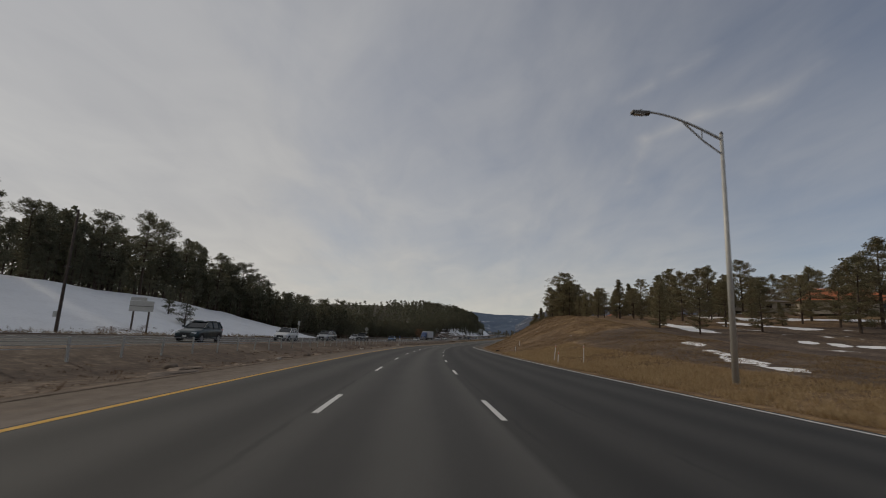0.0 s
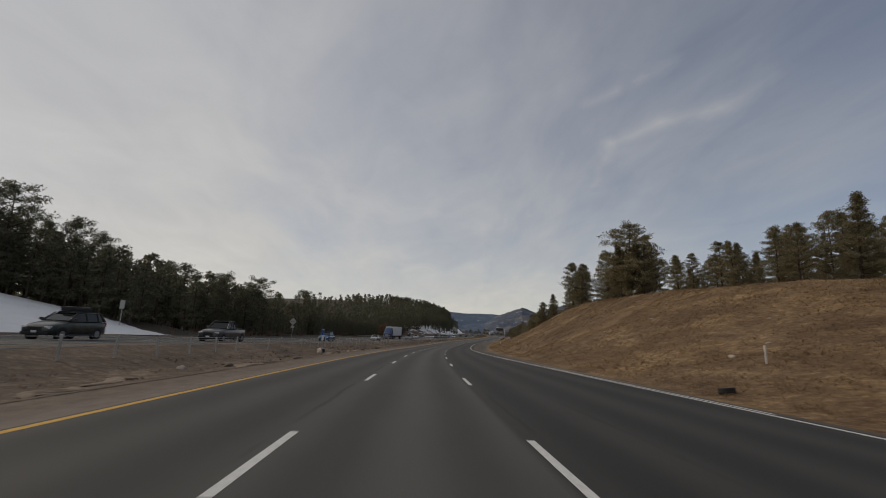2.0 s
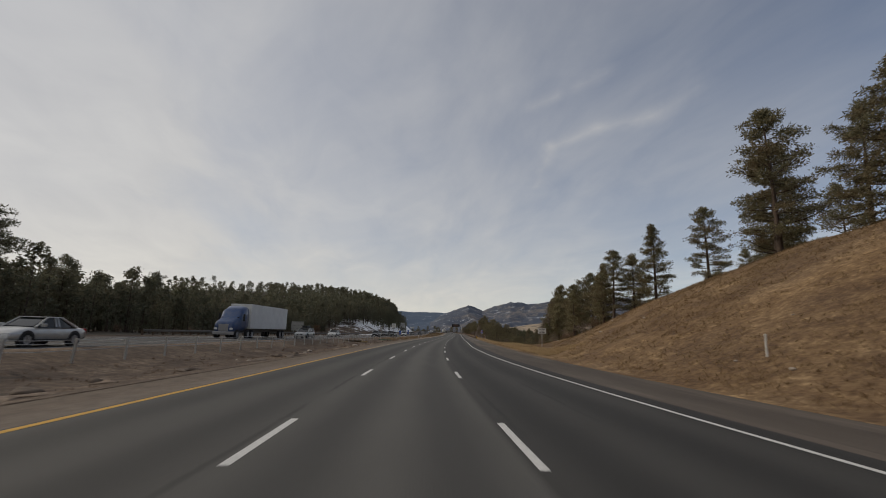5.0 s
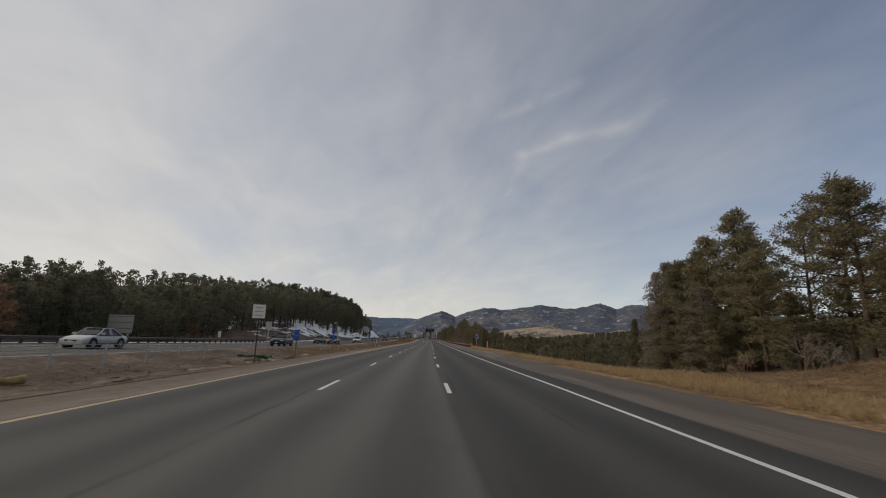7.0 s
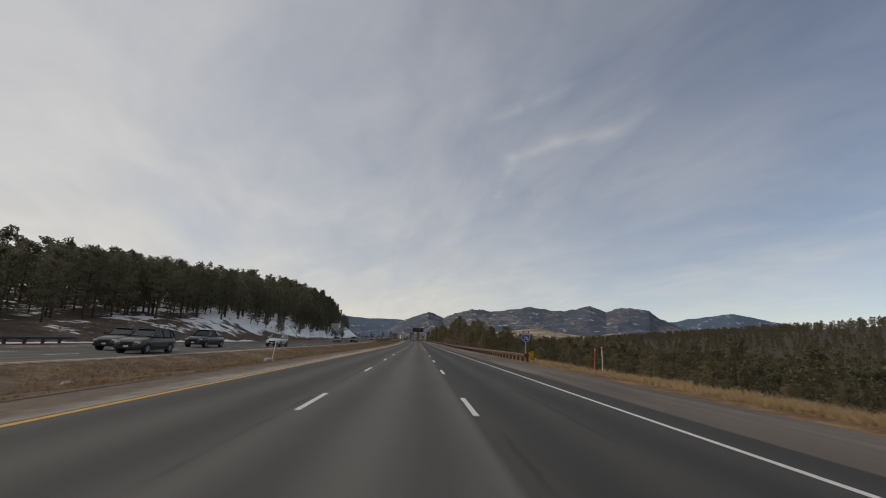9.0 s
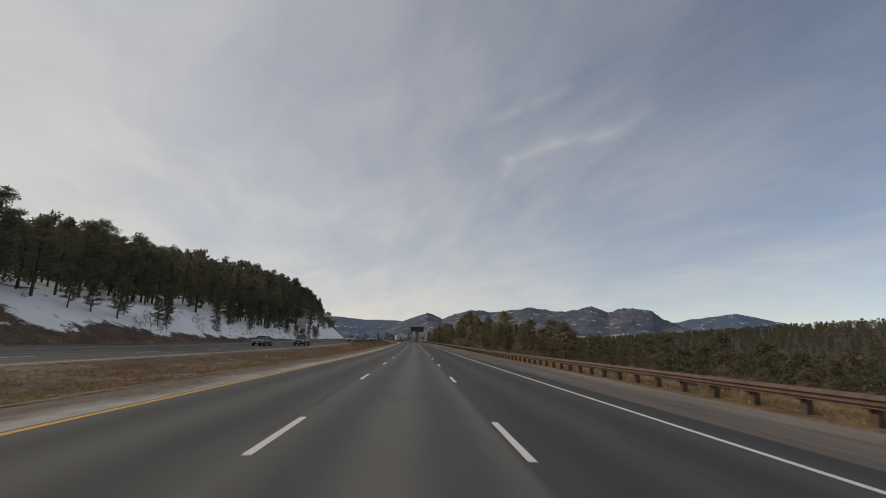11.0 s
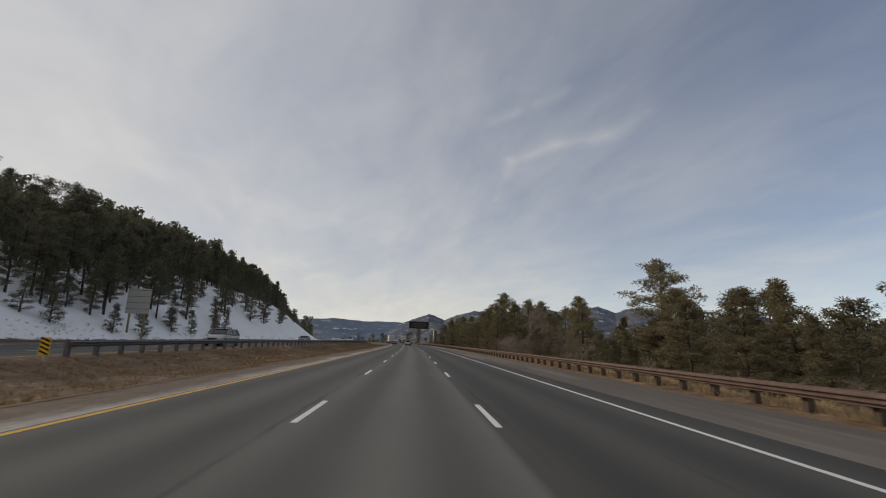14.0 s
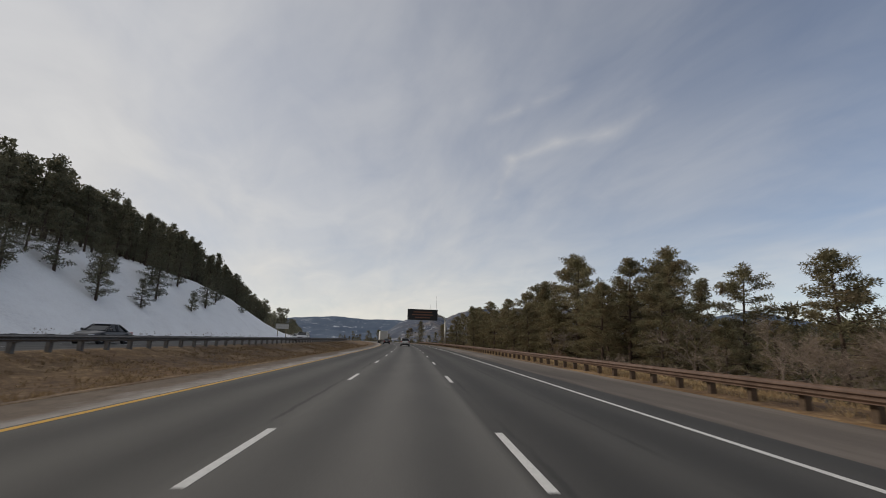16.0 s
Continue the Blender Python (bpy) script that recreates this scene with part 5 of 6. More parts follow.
font = bpy.data.curves.new("number", "FONT")
font.body, font.size, font.extrude, font.align_x = "70", 0.55, 0.003, "CENTER"
tmp = new("number", font)
dg = bpy.context.evaluated_depsgraph_get()
num = bpy.data.meshes.new_from_object(tmp.evaluated_get(dg))
bpy.data.objects.remove(tmp)
num.materials.clear()
num.materials.append(SIGN_WHITE)
child("number", num, shield, "white numerals", pose(0, -0.018, 2.24, 90, 0, 0))
# backs of signs that face the other carriageway
sign("sign_back", 127.8, 39.4, 0.65, 1.15, 2.2, "small grey back of a road sign on one post", SIGN_BACK, 1)
big = sign("sign_back", 60, 35.4, 3.2, 1.35, 2.7, "bare aluminium back of a large sign on two posts", SIGN_BACK, 2, ribs=3, post_r=0.08, post_mat=POST_BROWN)
part("panel", bm_box(-1.5, 0.6, -0.012, 0.006, 4.07, 4.5), SIGN_BACK, big)
dia = thing("warning_sign", at(169.8, 32.6), "grey back of a diamond warning sign with a small plate", "sign", "road signs")
part("post", bm_box(-0.04, 0.04, 0.02, 0.1, -0.5, 4.3, bevel=0.008), SIGN_BACK, dia)
bm = bmesh.new()
r = box(bm, -0.6, 0.6, -0.012, 0.006, -0.6, 0.6, 0.004)
bmesh.ops.rotate(bm, verts=bm.verts, cent=(0, 0, 0), matrix=Matrix.Rotation(radians(45), 3, "Y"))
bmesh.ops.translate(bm, verts=bm.verts, vec=(0, 0, 3.55))
part("panel", bm, SIGN_BACK, dia)
part("rib", bm_box(-0.45, 0.45, -0.04, -0.013, 3.52, 3.58), DARK_STEEL, dia)
part("plate", bm_box(-0.38, 0.38, -0.012, 0.006, 2.1, 2.6), SIGN_BACK, dia)
sign("sign_back", 293.8, 39.4, 3.5, 2.5, 1.1, "ribbed aluminium back of a large guide sign on two posts", SIGN_BACK, 2, ribs=6, post_r=0.09, post_mat=SIGN_BACK)
limit = sign("speed_sign", 256, 9.2, 0.76, 0.82, 2.6, "pale sign on a slim brown post in the median", SIGN_WHITE, 1, post_r=0.03, post_mat=POST_BROWN)
bars(limit, 0.76, 2.6, ((0.64, 0.6), (0.41, 0.7), (0.18, 0.6)), SIGN_BACK, 0.08)
sign("sign_back", 274.2, 14.3, 0.6, 0.7, 2.1, "small grey sign on a slim post in the median", SIGN_BACK, 1)
sign("sign_back", 318, 36.6, 0.6, 1.1, 0.9, "small white marker board on a post", SIGN_WHITE, 1)
blue = thing("service_sign", at(273.2, 8.2), "two stacked blue panels on a post in the median", "sign", "road signs")
part("post", bm_box(-0.04, 0.04, 0.01, 0.09, -0.5, 2.2, bevel=0.008), POST_WOOD, blue)
part("panel", bm_box(-0.15, 0.15, -0.012, 0.008, 1.80, 2.2, bevel=0.003), BLUE_SIGN, blue)
part("panel", bm_box(-0.15, 0.15, -0.012, 0.008, 1.22, 1.68, bevel=0.003), BLUE_SIGN, blue)
low = thing("service_sign", at(263, 8.8), "two low stacked blue panels on a wooden post", "sign", "road signs")
part("post", bm_box(-0.05, 0.05, 0.01, 0.1, -0.5, 2.05, bevel=0.008), POST_WOOD, low)
part("panel", bm_box(-0.2, 0.2, -0.012, 0.008, 1.68, 2.08, bevel=0.003), BLUE_SIGN, low)
part("panel", bm_box(-0.2, 0.2, -0.012, 0.008, 1.28, 1.64, bevel=0.003), BLUE_SIGN, low)
tallblue = thing("service_sign", at(113, 10.6), "slim white marker board with a blue top on a post", "sign", "road signs")
part("post", bm_box(-0.035, 0.035, 0.01, 0.08, -0.5, 2.2, bevel=0.008), SIGN_BACK, tallblue)
marker = part("panel", bm_box(-0.11, 0.11, -0.012, 0.008, 1.25, 2.3, bevel=0.003), SIGN_WHITE, tallblue)
part("band", bm_box(-0.1, 0.1, -0.016, -0.0125, 1.75, 2.26), BLUE_SIGN, marker, "faded blue upper band")
sign("sign_back", 519.5, 36.4, 3.2, 3.5, 3.3, "ribbed aluminium back of a tall guide sign on two posts", SIGN_BACK, 2, ribs=8, post_r=0.1)
sign("sign_back", 690, 36.2, 4.4, 1.7, 3.1, "pale back of a distant guide sign", SIGN_BACK, 2, ribs=4, post_r=0.1)
sign("sign_back", 556, 39.5, 1.1, 1.2, 1.9, "grey back of a square sign on two posts", SIGN_BACK, 2)
for s, l, t in ((472.6, 15.0, 1), (333, -9.8, 0)):
    e = thing("hazard_marker", at(s, l), "yellow and black striped marker at a guardrail end", "marker", "hazard markers")
    part("post", bm_box(-0.03, 0.03, 0.012, 0.07, -0.4, 0.95, bevel=0.006), SIGN_BACK, e)
    part("panel", bm_box(-0.22, 0.22, -0.012, 0.008, 0.2, 0.95, bevel=0.004), YELLOW, e)
    for i in range(4):
        bm = bmesh.new()
        z = 0.3 + i * 0.18
        v = [bm.verts.new(p) for p in ((-0.2, -0.014, z + 0.06), (0.2, -0.014, z - 0.1), (0.2, -0.014, z - 0.02), (-0.2, -0.014, z + 0.14))]
        bm.faces.new(v)
        bmesh.ops.solidify(bm, geom=bm.faces[:], thickness=0.002)
        part("stripe", bm, BLACK, e)


def delineator(s, l, h, mat, label, tilt=0.0, cap=None):
    e = thing("marker_post", at(s, l) @ pose(0, 0, 0, 0, tilt, 0), label, "marker post", "marker posts")
    part("stake", bm_box(-0.035, 0.035, -0.018, 0.018, -0.3, h, bevel=0.01), mat, e)
    part("reflector", bm_box(-0.03, 0.03, -0.024, -0.017, h - 0.22, h - 0.06, bevel=0.002), cap or SIGN_WHITE, e)
    return e


delineator(324.6, -12.0, 1.6, ORANGE, "orange plastic marker post in dry grass", 2)
delineator(323.4, -12.1, 1.75, SIGN_WHITE, "white marker post in dry grass", -1, ORANGE)
delineator(38.7, -10.3, 1.0, SIGN_WHITE, "white marker post in dry grass", 3, ORANGE)
delineator(39.2, -12.4, 1.5, SIGN_WHITE, "white marker post in dry grass", 0, ORANGE)
delineator(44.3, -11.3, 1.45, SIGN_WHITE, "white marker post with an orange band in dry grass", 6, ORANGE)
for s, l, h, mat in ((68, -11.2, 0.9, SIGN_BACK), (86, -14.0, 0.8, SIGN_WHITE), (144, -12.6, 0.8, POST_WOOD), (179, -12.0, 0.8, SIGN_WHITE), (298, -11.6, 1.2, POST_WOOD), (289, 12.6, 1.0, SIGN_BACK), (328, 10.3, 1.5, SIGN_WHITE), (300, 12.5, 0.7, ORANGE), (458, 38.8, 1.6, POST_WOOD), (485, 38.8, 1.2, SIGN_BACK)):
    delineator(s, l, h, mat, {"orange_plastic": "short orange marker post in the median", "guardrail_post_wood": "weathered wooden stake beside the road"}.get(mat.name, "pale marker post beside the road"), rng.normal(0, 4))


# ---- street lamp ----
def street_lamp(s, l):
    e = thing("street_lamp", at(s, l), "tall tapered steel street lamp with a curved arm", "street lamp")
    h = 12.3
    part("pole", bm_tube((0, 0, -0.2), (0, 0, h), 0.155, 0.085, 16), SIGN_BACK, e, "", True)
    part("base_plate", bm_box(-0.28, 0.28, -0.28, 0.28, -0.1, 0.06, bevel=0.02), DARK_STEEL, e)
    part("cap", bm_tube((0, 0, h), (0, 0, h + 0.12), 0.1, 0.04, 12), DARK_STEEL, e)
    # the arm reaches out over the road, to the left
    pts = []
    bm = bmesh.new()
    for i in range(11):
        t = i / 10
        pts.append(Vector((-3.7 * t, 0, h - 0.3 + 1.25 * math.sin(t * 1.45))))
    rings = []
    for i, q in enumerate(pts):
        t = (pts[min(i + 1, 10)] - pts[max(i - 1, 0)]).normalized()
        n, r = Vector((-t.z, 0, t.x)), 0.07 - 0.002 * i
        rings.append([bm.verts.new(q + n * (r * math.cos(a * math.pi / 5)) + Vector((0, r * math.sin(a * math.pi / 5), 0))) for a in range(10)])
    for a, b in zip(rings[:-1], rings[1:]):
        for i in range(10):
            bm.faces.new((a[i], a[(i + 1) % 10], b[(i + 1) % 10], b[i]))
    bmesh.ops.recalc_face_normals(bm, faces=bm.faces)
    part("arm", bm, STEEL, e, "", True)
    bm = bmesh.new()
    tube(bm, (0, 0, h - 1.1), (-0.95, 0, h - 0.42), 0.045, 0.045, 8)
    tube(bm, (-0.95, 0, h - 0.42), (-2.0, 0, pts[5].z + 0.02), 0.045, 0.045, 8)
    part("brace", bm, STEEL, e)
    part("strut", bm_tube((-1.0, 0, h - 0.4), (-1.0, 0, pts[3].z), 0.025), DARK_STEEL, e)
    head = part("lamp_head", bm_box(-4.6, -3.65, -0.17, 0.17, h + 0.78, h + 0.95, bevel=0.06), DARK_STEEL, e)
    part("lens", bm_box(-4.5, -3.95, -0.13, 0.13, h + 0.745, h + 0.782, bevel=0.015), LENS, head, "pale lens")
    part("photocell", bm_tube((-4.1, 0, h + 0.94), (-4.1, 0, h + 1.06), 0.05, 0.045, 10), DARK_STEEL, head)


street_lamp(21.5, -13.65)


# ---- utility poles ----
def utility_pole(s, l, h, label, box_z=None):
    e = thing("utility_pole", at(s, l), label, "utility pole", "utility poles")
    part("pole", bm_tube((0, 0, -0.6), (0, 0, h), 0.17, 0.11, 10), POLE_WOOD, e, "", True)
    part("bracket", bm_box(-0.35, 0.35, -0.06, 0.06, h * 0.52, h * 0.52 + 0.12, bevel=0.01), DARK_STEEL, e)
    if box_z:
        part("meter_box", bm_box(-0.5, -0.12, -0.16, 0.16, box_z, box_z + 0.6, bevel=0.02), SIGN_BACK, e)
    return e


utility_pole(47, 34.8, 12.6, "dark wooden utility pole standing in the snow", 1.5)
p = utility_pole(158, -68.6, 14.0, "wooden utility pole with a transformer among pines")
part("transformer", bm_tube((-0.4, 0, 11.4), (-0.4, 0, 12.5), 0.28, 0.28, 14), DARK_STEEL, p, "grey transformer can")


# ---- overhead message board ----
def message_board(s):
    e = thing("message_board", at(s, -10.2, float(level(s)) - 0.05), "dark overhead message board on a curved steel mast", "message board")
    part("footing", bm_tube((0, 0, -0.6), (0, 0, 0.45), 0.5, 0.48, 16), CONCRETE, e, "concrete footing")
    part("mast", bm_tube((0, 0, 0.4), (0, 0, 6.4), 0.28, 0.24, 16), SIGN_BACK, e, "", True)
    bm = bmesh.new()
    pts = [Vector((-2.2 * (1 - math.cos(t * math.pi / 20)), 0, 6.4 + 1.5 * math.sin(t * math.pi / 20))) for t in range(0, 11)]
    for a, b in zip(pts[:-1], pts[1:]):
        tube(bm, a, b, 0.24, 0.23, 12)
    tube(bm, pts[-1], (-9.7, 0, 7.9), 0.23, 0.16, 12)
    part("arm", bm, SIGN_BACK, e, "", True)
    case = part("case", bm_box(-10.0, -2.2, -0.75, -0.28, 6.55, 9.25, bevel=0.05), BLACK, e, "black display case")
    part("visor", bm_box(-10.05, -2.15, -0.95, -0.7, 9.18, 9.3, bevel=0.02), BLACK, case)
    amber = simple("dim_amber_pixels", (0.16, 0.075, 0.045), 0.6, 0, 0.3, 40, 0)
    for i, (z, a, b) in enumerate(((8.6, -8.5, -3.7), (7.9, -8.9, -3.4), (7.2, -8.1, -4.2))):
        part("lettering", bm_box(a, b, -0.757, -0.752, z - 0.14, z + 0.14), amber, case)
    part("antenna", bm_tube((-2.5, 0, 7.8), (-2.5, 0, 13.0), 0.035, 0.02, 6), DARK_STEEL, e)
    part("antenna", bm_tube((-4.1, 0, 7.8), (-4.1, 0, 10.7), 0.03, 0.02, 6), DARK_STEEL, e)


message_board(638)


# ---- vehicles ----
def ring_loft(stations, power=0.5, seg=20):
    """Loft of rounded sections: (x, low, high, half width)."""
    bm = bmesh.new()
    prev = None
    for x, lo, hi, hw in stations:
        ring = []
        for i in range(seg):
            a = 2 * math.pi * i / seg
            c, s_ = math.cos(a), math.sin(a)
            ring.append(bm.verts.new((x, hw * math.copysign(abs(c) ** power, c), (lo + hi) / 2 + (hi - lo) / 2 * math.copysign(abs(s_) ** power, s_))))
        if prev:
            for i in range(seg):
                j = (i + 1) % seg
                bm.faces.new((prev[i], prev[j], ring[j], ring[i]))
        else:
            bm.faces.new(ring[::-1])
        prev = ring
    bm.faces.new(prev)
    bmesh.ops.recalc_face_normals(bm, faces=bm.faces)
    return bm


def cabin_loft(stations):
    """Glasshouse: (x, low, high, half width low, half width high)."""
    bm = bmesh.new()
    prev = None
    for x, lo, hi, wl, wh in stations:
        ring = [bm.verts.new(p) for p in ((x, -wl, lo), (x, -wh, hi - 0.05), (x, -wh * 0.8, hi), (x, wh * 0.8, hi), (x, wh, hi - 0.05), (x, wl, lo))]
        if prev:
            for i in range(6):
                j = (i + 1) % 6
                bm.faces.new((prev[i], prev[j], ring[j], ring[i]))
        else:
            bm.faces.new(ring[::-1])
        prev = ring
    bm.faces.new(prev)
    bmesh.ops.recalc_face_normals(bm, faces=bm.faces)
    return bm


def wheel_meshes(r, w=0.23):
    bm = bmesh.new()
    prev = None
    prof = [(r * 0.62, -w / 2), (r * 0.93, -w / 2), (r, -w * 0.32), (r, w * 0.32), (r * 0.93, w / 2), (r * 0.62, w / 2)]
    seg = 20
    rings = []
    for i in range(seg):
        a = 2 * math.pi * i / seg
        rings.append([bm.verts.new((rr * math.cos(a), y, rr * math.sin(a))) for rr, y in prof])
    for i in range(seg):
        j = (i + 1) % seg
        for k in range(len(prof)):
            k2 = (k + 1) % len(prof)
            bm.faces.new((rings[i][k], rings[i][k2], rings[j][k2], rings[j][k]))
    bmesh.ops.recalc_face_normals(bm, faces=bm.faces)
    tyre = bpy.data.meshes.new("tyre")
    bm.to_mesh(tyre)
    bm.free()
    tyre.materials.append(RUBBER)
    bm = bmesh.new()
    bmesh.ops.create_cone(bm, cap_ends=True, segments=20, radius1=r * 0.64, radius2=r * 0.64, depth=w * 0.55, matrix=Matrix.Rotation(radians(90), 4, "X"))
    for i in range(5):
        a = 2 * math.pi * i / 5
        bmesh.ops.create_cube(bm, size=1, matrix=Matrix.Rotation(a, 4, "Y") @ Matrix.Translation((r * 0.33, 0, 0)) @ Matrix.Diagonal((r * 0.55, w * 0.75, r * 0.16, 1)))
    rim = bpy.data.meshes.new("rim")
    bm.to_mesh(rim)
    bm.free()
    rim.materials.append(RIM)
    return tyre, rim


WHEEL = wheel_meshes(0.35)
SHAPES = {
    # length, width, height, bonnet level, belt level, cabin front, cabin rear
    "suv": (4.75, 1.86, 1.70, 1.07, 1.17, 0.95, -2.2),
    "wagon": (4.75, 1.80, 1.48, 0.92, 0.98, 1.0, -2.2),
    "hatch": (4.45, 1.80, 1.60, 0.96, 1.02, 1.1, -2.05),
    "sedan": (4.7, 1.80, 1.45, 0.92, 0.96, 0.95, -1.6),
    "pickup": (5.7, 1.95, 1.85, 1.15, 1.20, 1.15, -0.75),
}


def car(name, kind, color, s, l, label, toward=True, rack=None, metal=0.25):
    L, W, H, hood, belt, cf, cr = SHAPES[kind]
    other = l > 14
    e = thing(name, at(s, l, float(level(s)) + (float(z_other(s)) if other else 0.0), -90 if toward else 90), label, "car" if kind != "pickup" else "pickup truck", "cars on the highway")
    body = paint(name + "_paint", color, metal)
    a, hw = L / 2, W / 2
    tailz = belt if kind != "pickup" else belt - 0.02
    st = [(-a, 0.5, tailz - 0.25, hw * 0.80), (-a + 0.06, 0.36, tailz - 0.06, hw * 0.92), (-a + 0.4, 0.28, tailz, hw), (cr + 0.4, 0.26, belt, hw), (0.0, 0.25, belt, hw), (cf, 0.26, belt - 0.01, hw),
          (cf + 0.35, 0.26, hood + 0.02, hw), (a - 0.5, 0.28, hood - 0.09, hw * 0.98), (a - 0.12, 0.32, hood - 0.22, hw * 0.9), (a, 0.42, hood - 0.36, hw * 0.78)]
    b = part("body", ring_loft(st, 0.42, 24), body, e, "", True)
    slope = 0.75 if kind != "pickup" else 0.6
    rear = 0.30 if kind in ("suv", "pickup") else (0.85 if kind == "sedan" else 0.5)
    g = [(cr, belt - 0.04, belt + 0.05, hw * 0.93, hw * 0.86), (cr + rear, belt - 0.04, H - 0.05, hw * 0.95, hw * 0.74), (cr + rear + 0.5, belt - 0.04, H - 0.02, hw * 0.95, hw * 0.77), (cf - slope - 0.1, belt - 0.04, H - 0.02, hw * 0.95, hw * 0.77), (cf, belt - 0.04, belt + 0.03, hw * 0.93, hw * 0.88)]
    part("glasshouse", cabin_loft(g), GLASS, e, "dark glass")
    part("roof", bm_box(cr + rear - 0.08, cf - slope + 0.05, -hw * 0.74, hw * 0.74, H - 0.05, H, bevel=0.024), body, e)
    for y in (-1, 1):
        part("pillar", bm_tube((cf + 0.02, y * hw * 0.89, belt - 0.02), (cf - slope, y * hw * 0.755, H - 0.04), 0.045, 0.04, 6), body, e)
        for px in ((cf + cr) / 2 + 0.1, cr + rear + 0.35):
            part("pillar", bm_tube((px, y * hw * 0.955, belt - 0.02), (px, y * hw * 0.775, H - 0.05), 0.05, 0.045, 6), body, e)
        part("pillar", bm_tube((cr + 0.02, y * hw * 0.92, belt - 0.02), (cr + rear, y * hw * 0.74, H - 0.06), 0.07, 0.06, 6), body, e)
        part("mirror", bm_box(cf - 0.3, cf - 0.12, y * hw + (-0.2 if y < 0 else 0.02), y * hw + (-0.02 if y < 0 else 0.2), belt, belt + 0.16, bevel=0.03), body, e)
        part("headlight", bm_box(a - 0.34, a - 0.045, y * hw * 0.70 - 0.17, y * hw * 0.70 + 0.17, hood - 0.40, hood - 0.25, bevel=0.03), LENS, e, "clear headlight")
        part("tail_light", bm_box(-a - 0.005, -a + 0.16, y * hw * 0.80 - 0.1, y * hw * 0.80 + 0.1, tailz - 0.34, tailz - 0.06, bevel=0.02), TAIL, e, "red tail light")
        part("sill", bm_box(-a + 1.2, a - 1.3, y * hw - 0.04, y * hw + 0.015 * y + 0.02, 0.26, 0.38, bevel=0.02), TRIM, e)
        for x in (-a + 0.9, a - 0.92):
            arch = part("wheel_arch", bm_tube((x, y * (hw - 0.2), 0.37), (x, y * (hw + 0.004), 0.37), 0.42, 0.42, 20), TRIM, e)
            w = thing_wheel(e, x, y * (hw - 0.1), y)
    part("grille", bm_box(a - 0.06, a + 0.012, -hw * 0.45, hw * 0.45, 0.52, hood - 0.3, bevel=0.02), TRIM, e)
    part("bumper", bm_box(a - 0.16, a + 0.03, -hw * 0.84, hw * 0.84, 0.30, 0.50, bevel=0.05), TRIM if kind in ("suv", "pickup") else body, e)
    part("rear_bumper", bm_box(-a - 0.04, -a + 0.2, -hw * 0.86, hw * 0.86, 0.36, 0.58, bevel=0.05), TRIM, e)
    part("number_plate", bm_box(-a - 0.03, -a - 0.008, -0.15, 0.15, 0.66, 0.8, bevel=0.004), SIGN_WHITE, e)
    part("number_plate", bm_box(a + 0.022, a + 0.04, -0.15, 0.15, 0.44, 0.56, bevel=0.004), SIGN_WHITE, e)
    if kind == "pickup":
        part("bed", bm_box(-a + 0.12, cr - 0.02, -hw * 0.84, hw * 0.84, belt - 0.035, belt + 0.012), TRIM, e, "dark cargo bed")
    if rack in ("rails", "box"):
        for y in (-1, 1):
            part("roof_rail", bm_box(cr + 0.7, cf - slope - 0.1, y * hw * 0.62 - 0.02, y * hw * 0.62 + 0.02, H - 0.002, H + 0.06, bevel=0.012), TRIM, e)
    if rack == "box":
        part("cargo_box", bm_box(cr + 0.7, cr + 2.4, -0.42, 0.38, H + 0.06, H + 0.36, bevel=0.09), TRIM, e, "black roof cargo box")
    return e


def thing_wheel(e, x, y, side):
    w = child("wheel", WHEEL[0], e, "", pose(x, y, 0.35))
    child("rim", WHEEL[1], w, "alloy rim", pose(0, side * 0.045, 0))
    return w


car("suv", "suv", (0.015, 0.035, 0.042), 40.0, 18.3, "dark teal sport utility vehicle on the opposite carriageway", True, "rails")
car("suv", "suv", (0.62, 0.62, 0.61), 62.0, 18.4, "white sport utility vehicle with black trim", True, "rails", 0.0)
car("suv", "suv", (0.30, 0.31, 0.32), 80.5, 18.3, "silver sport utility vehicle with roof rails", True, "rails", 0.5)
car("suv", "suv", (0.030, 0.036, 0.028), 96.0, 21.7, "dark green sport utility vehicle with a roof box", True, "box")
car("car", "sedan", (0.42, 0.42, 0.43), 117.0, 21.7, "silver sedan on the opposite carriageway", True, None, 0.5)
car("pickup_truck", "pickup", (0.045, 0.045, 0.047), 109.5, 18.3, "dark grey pickup truck on the opposite carriageway")
car("car", "hatch", (0.022, 0.085, 0.20), 146.0, 18.3, "bright blue hatchback on the opposite carriageway", True, None, 0.4)
car("car", "sedan", (0.50, 0.50, 0.49), 186.0, 18.3, "pale silver sedan on the opposite carriageway", True, None, 0.4)
car("car", "wagon", (0.40, 0.40, 0.39), 231.0, 18.3, "silver station wagon carrying a roof box", True, "box", 0.5)
car("car", "sedan", (0.55, 0.55, 0.53), 262.0, 21.7, "white sedan on the opposite carriageway", True, None, 0.1)
car("suv", "suv", (0.020, 0.024, 0.026), 293.0, 18.4, "black sport utility vehicle on the opposite carriageway", True, "rails")
car("suv", "suv", (0.06, 0.062, 0.046), 327.0, 18.3, "dull olive sport utility vehicle on the opposite carriageway", True, "rails")
car("suv", "suv", (0.045, 0.048, 0.042), 330.5, 21.7, "dark grey sport utility vehicle on the opposite carriageway", True)
car("pickup_truck", "pickup", (0.03, 0.032, 0.036), 345.0, 21.8, "black pickup truck on the opposite carriageway")
car("suv", "suv", (0.55, 0.55, 0.54), 359.0, 18.4, "white sport utility vehicle with lit snow behind it", True, None, 0.0)
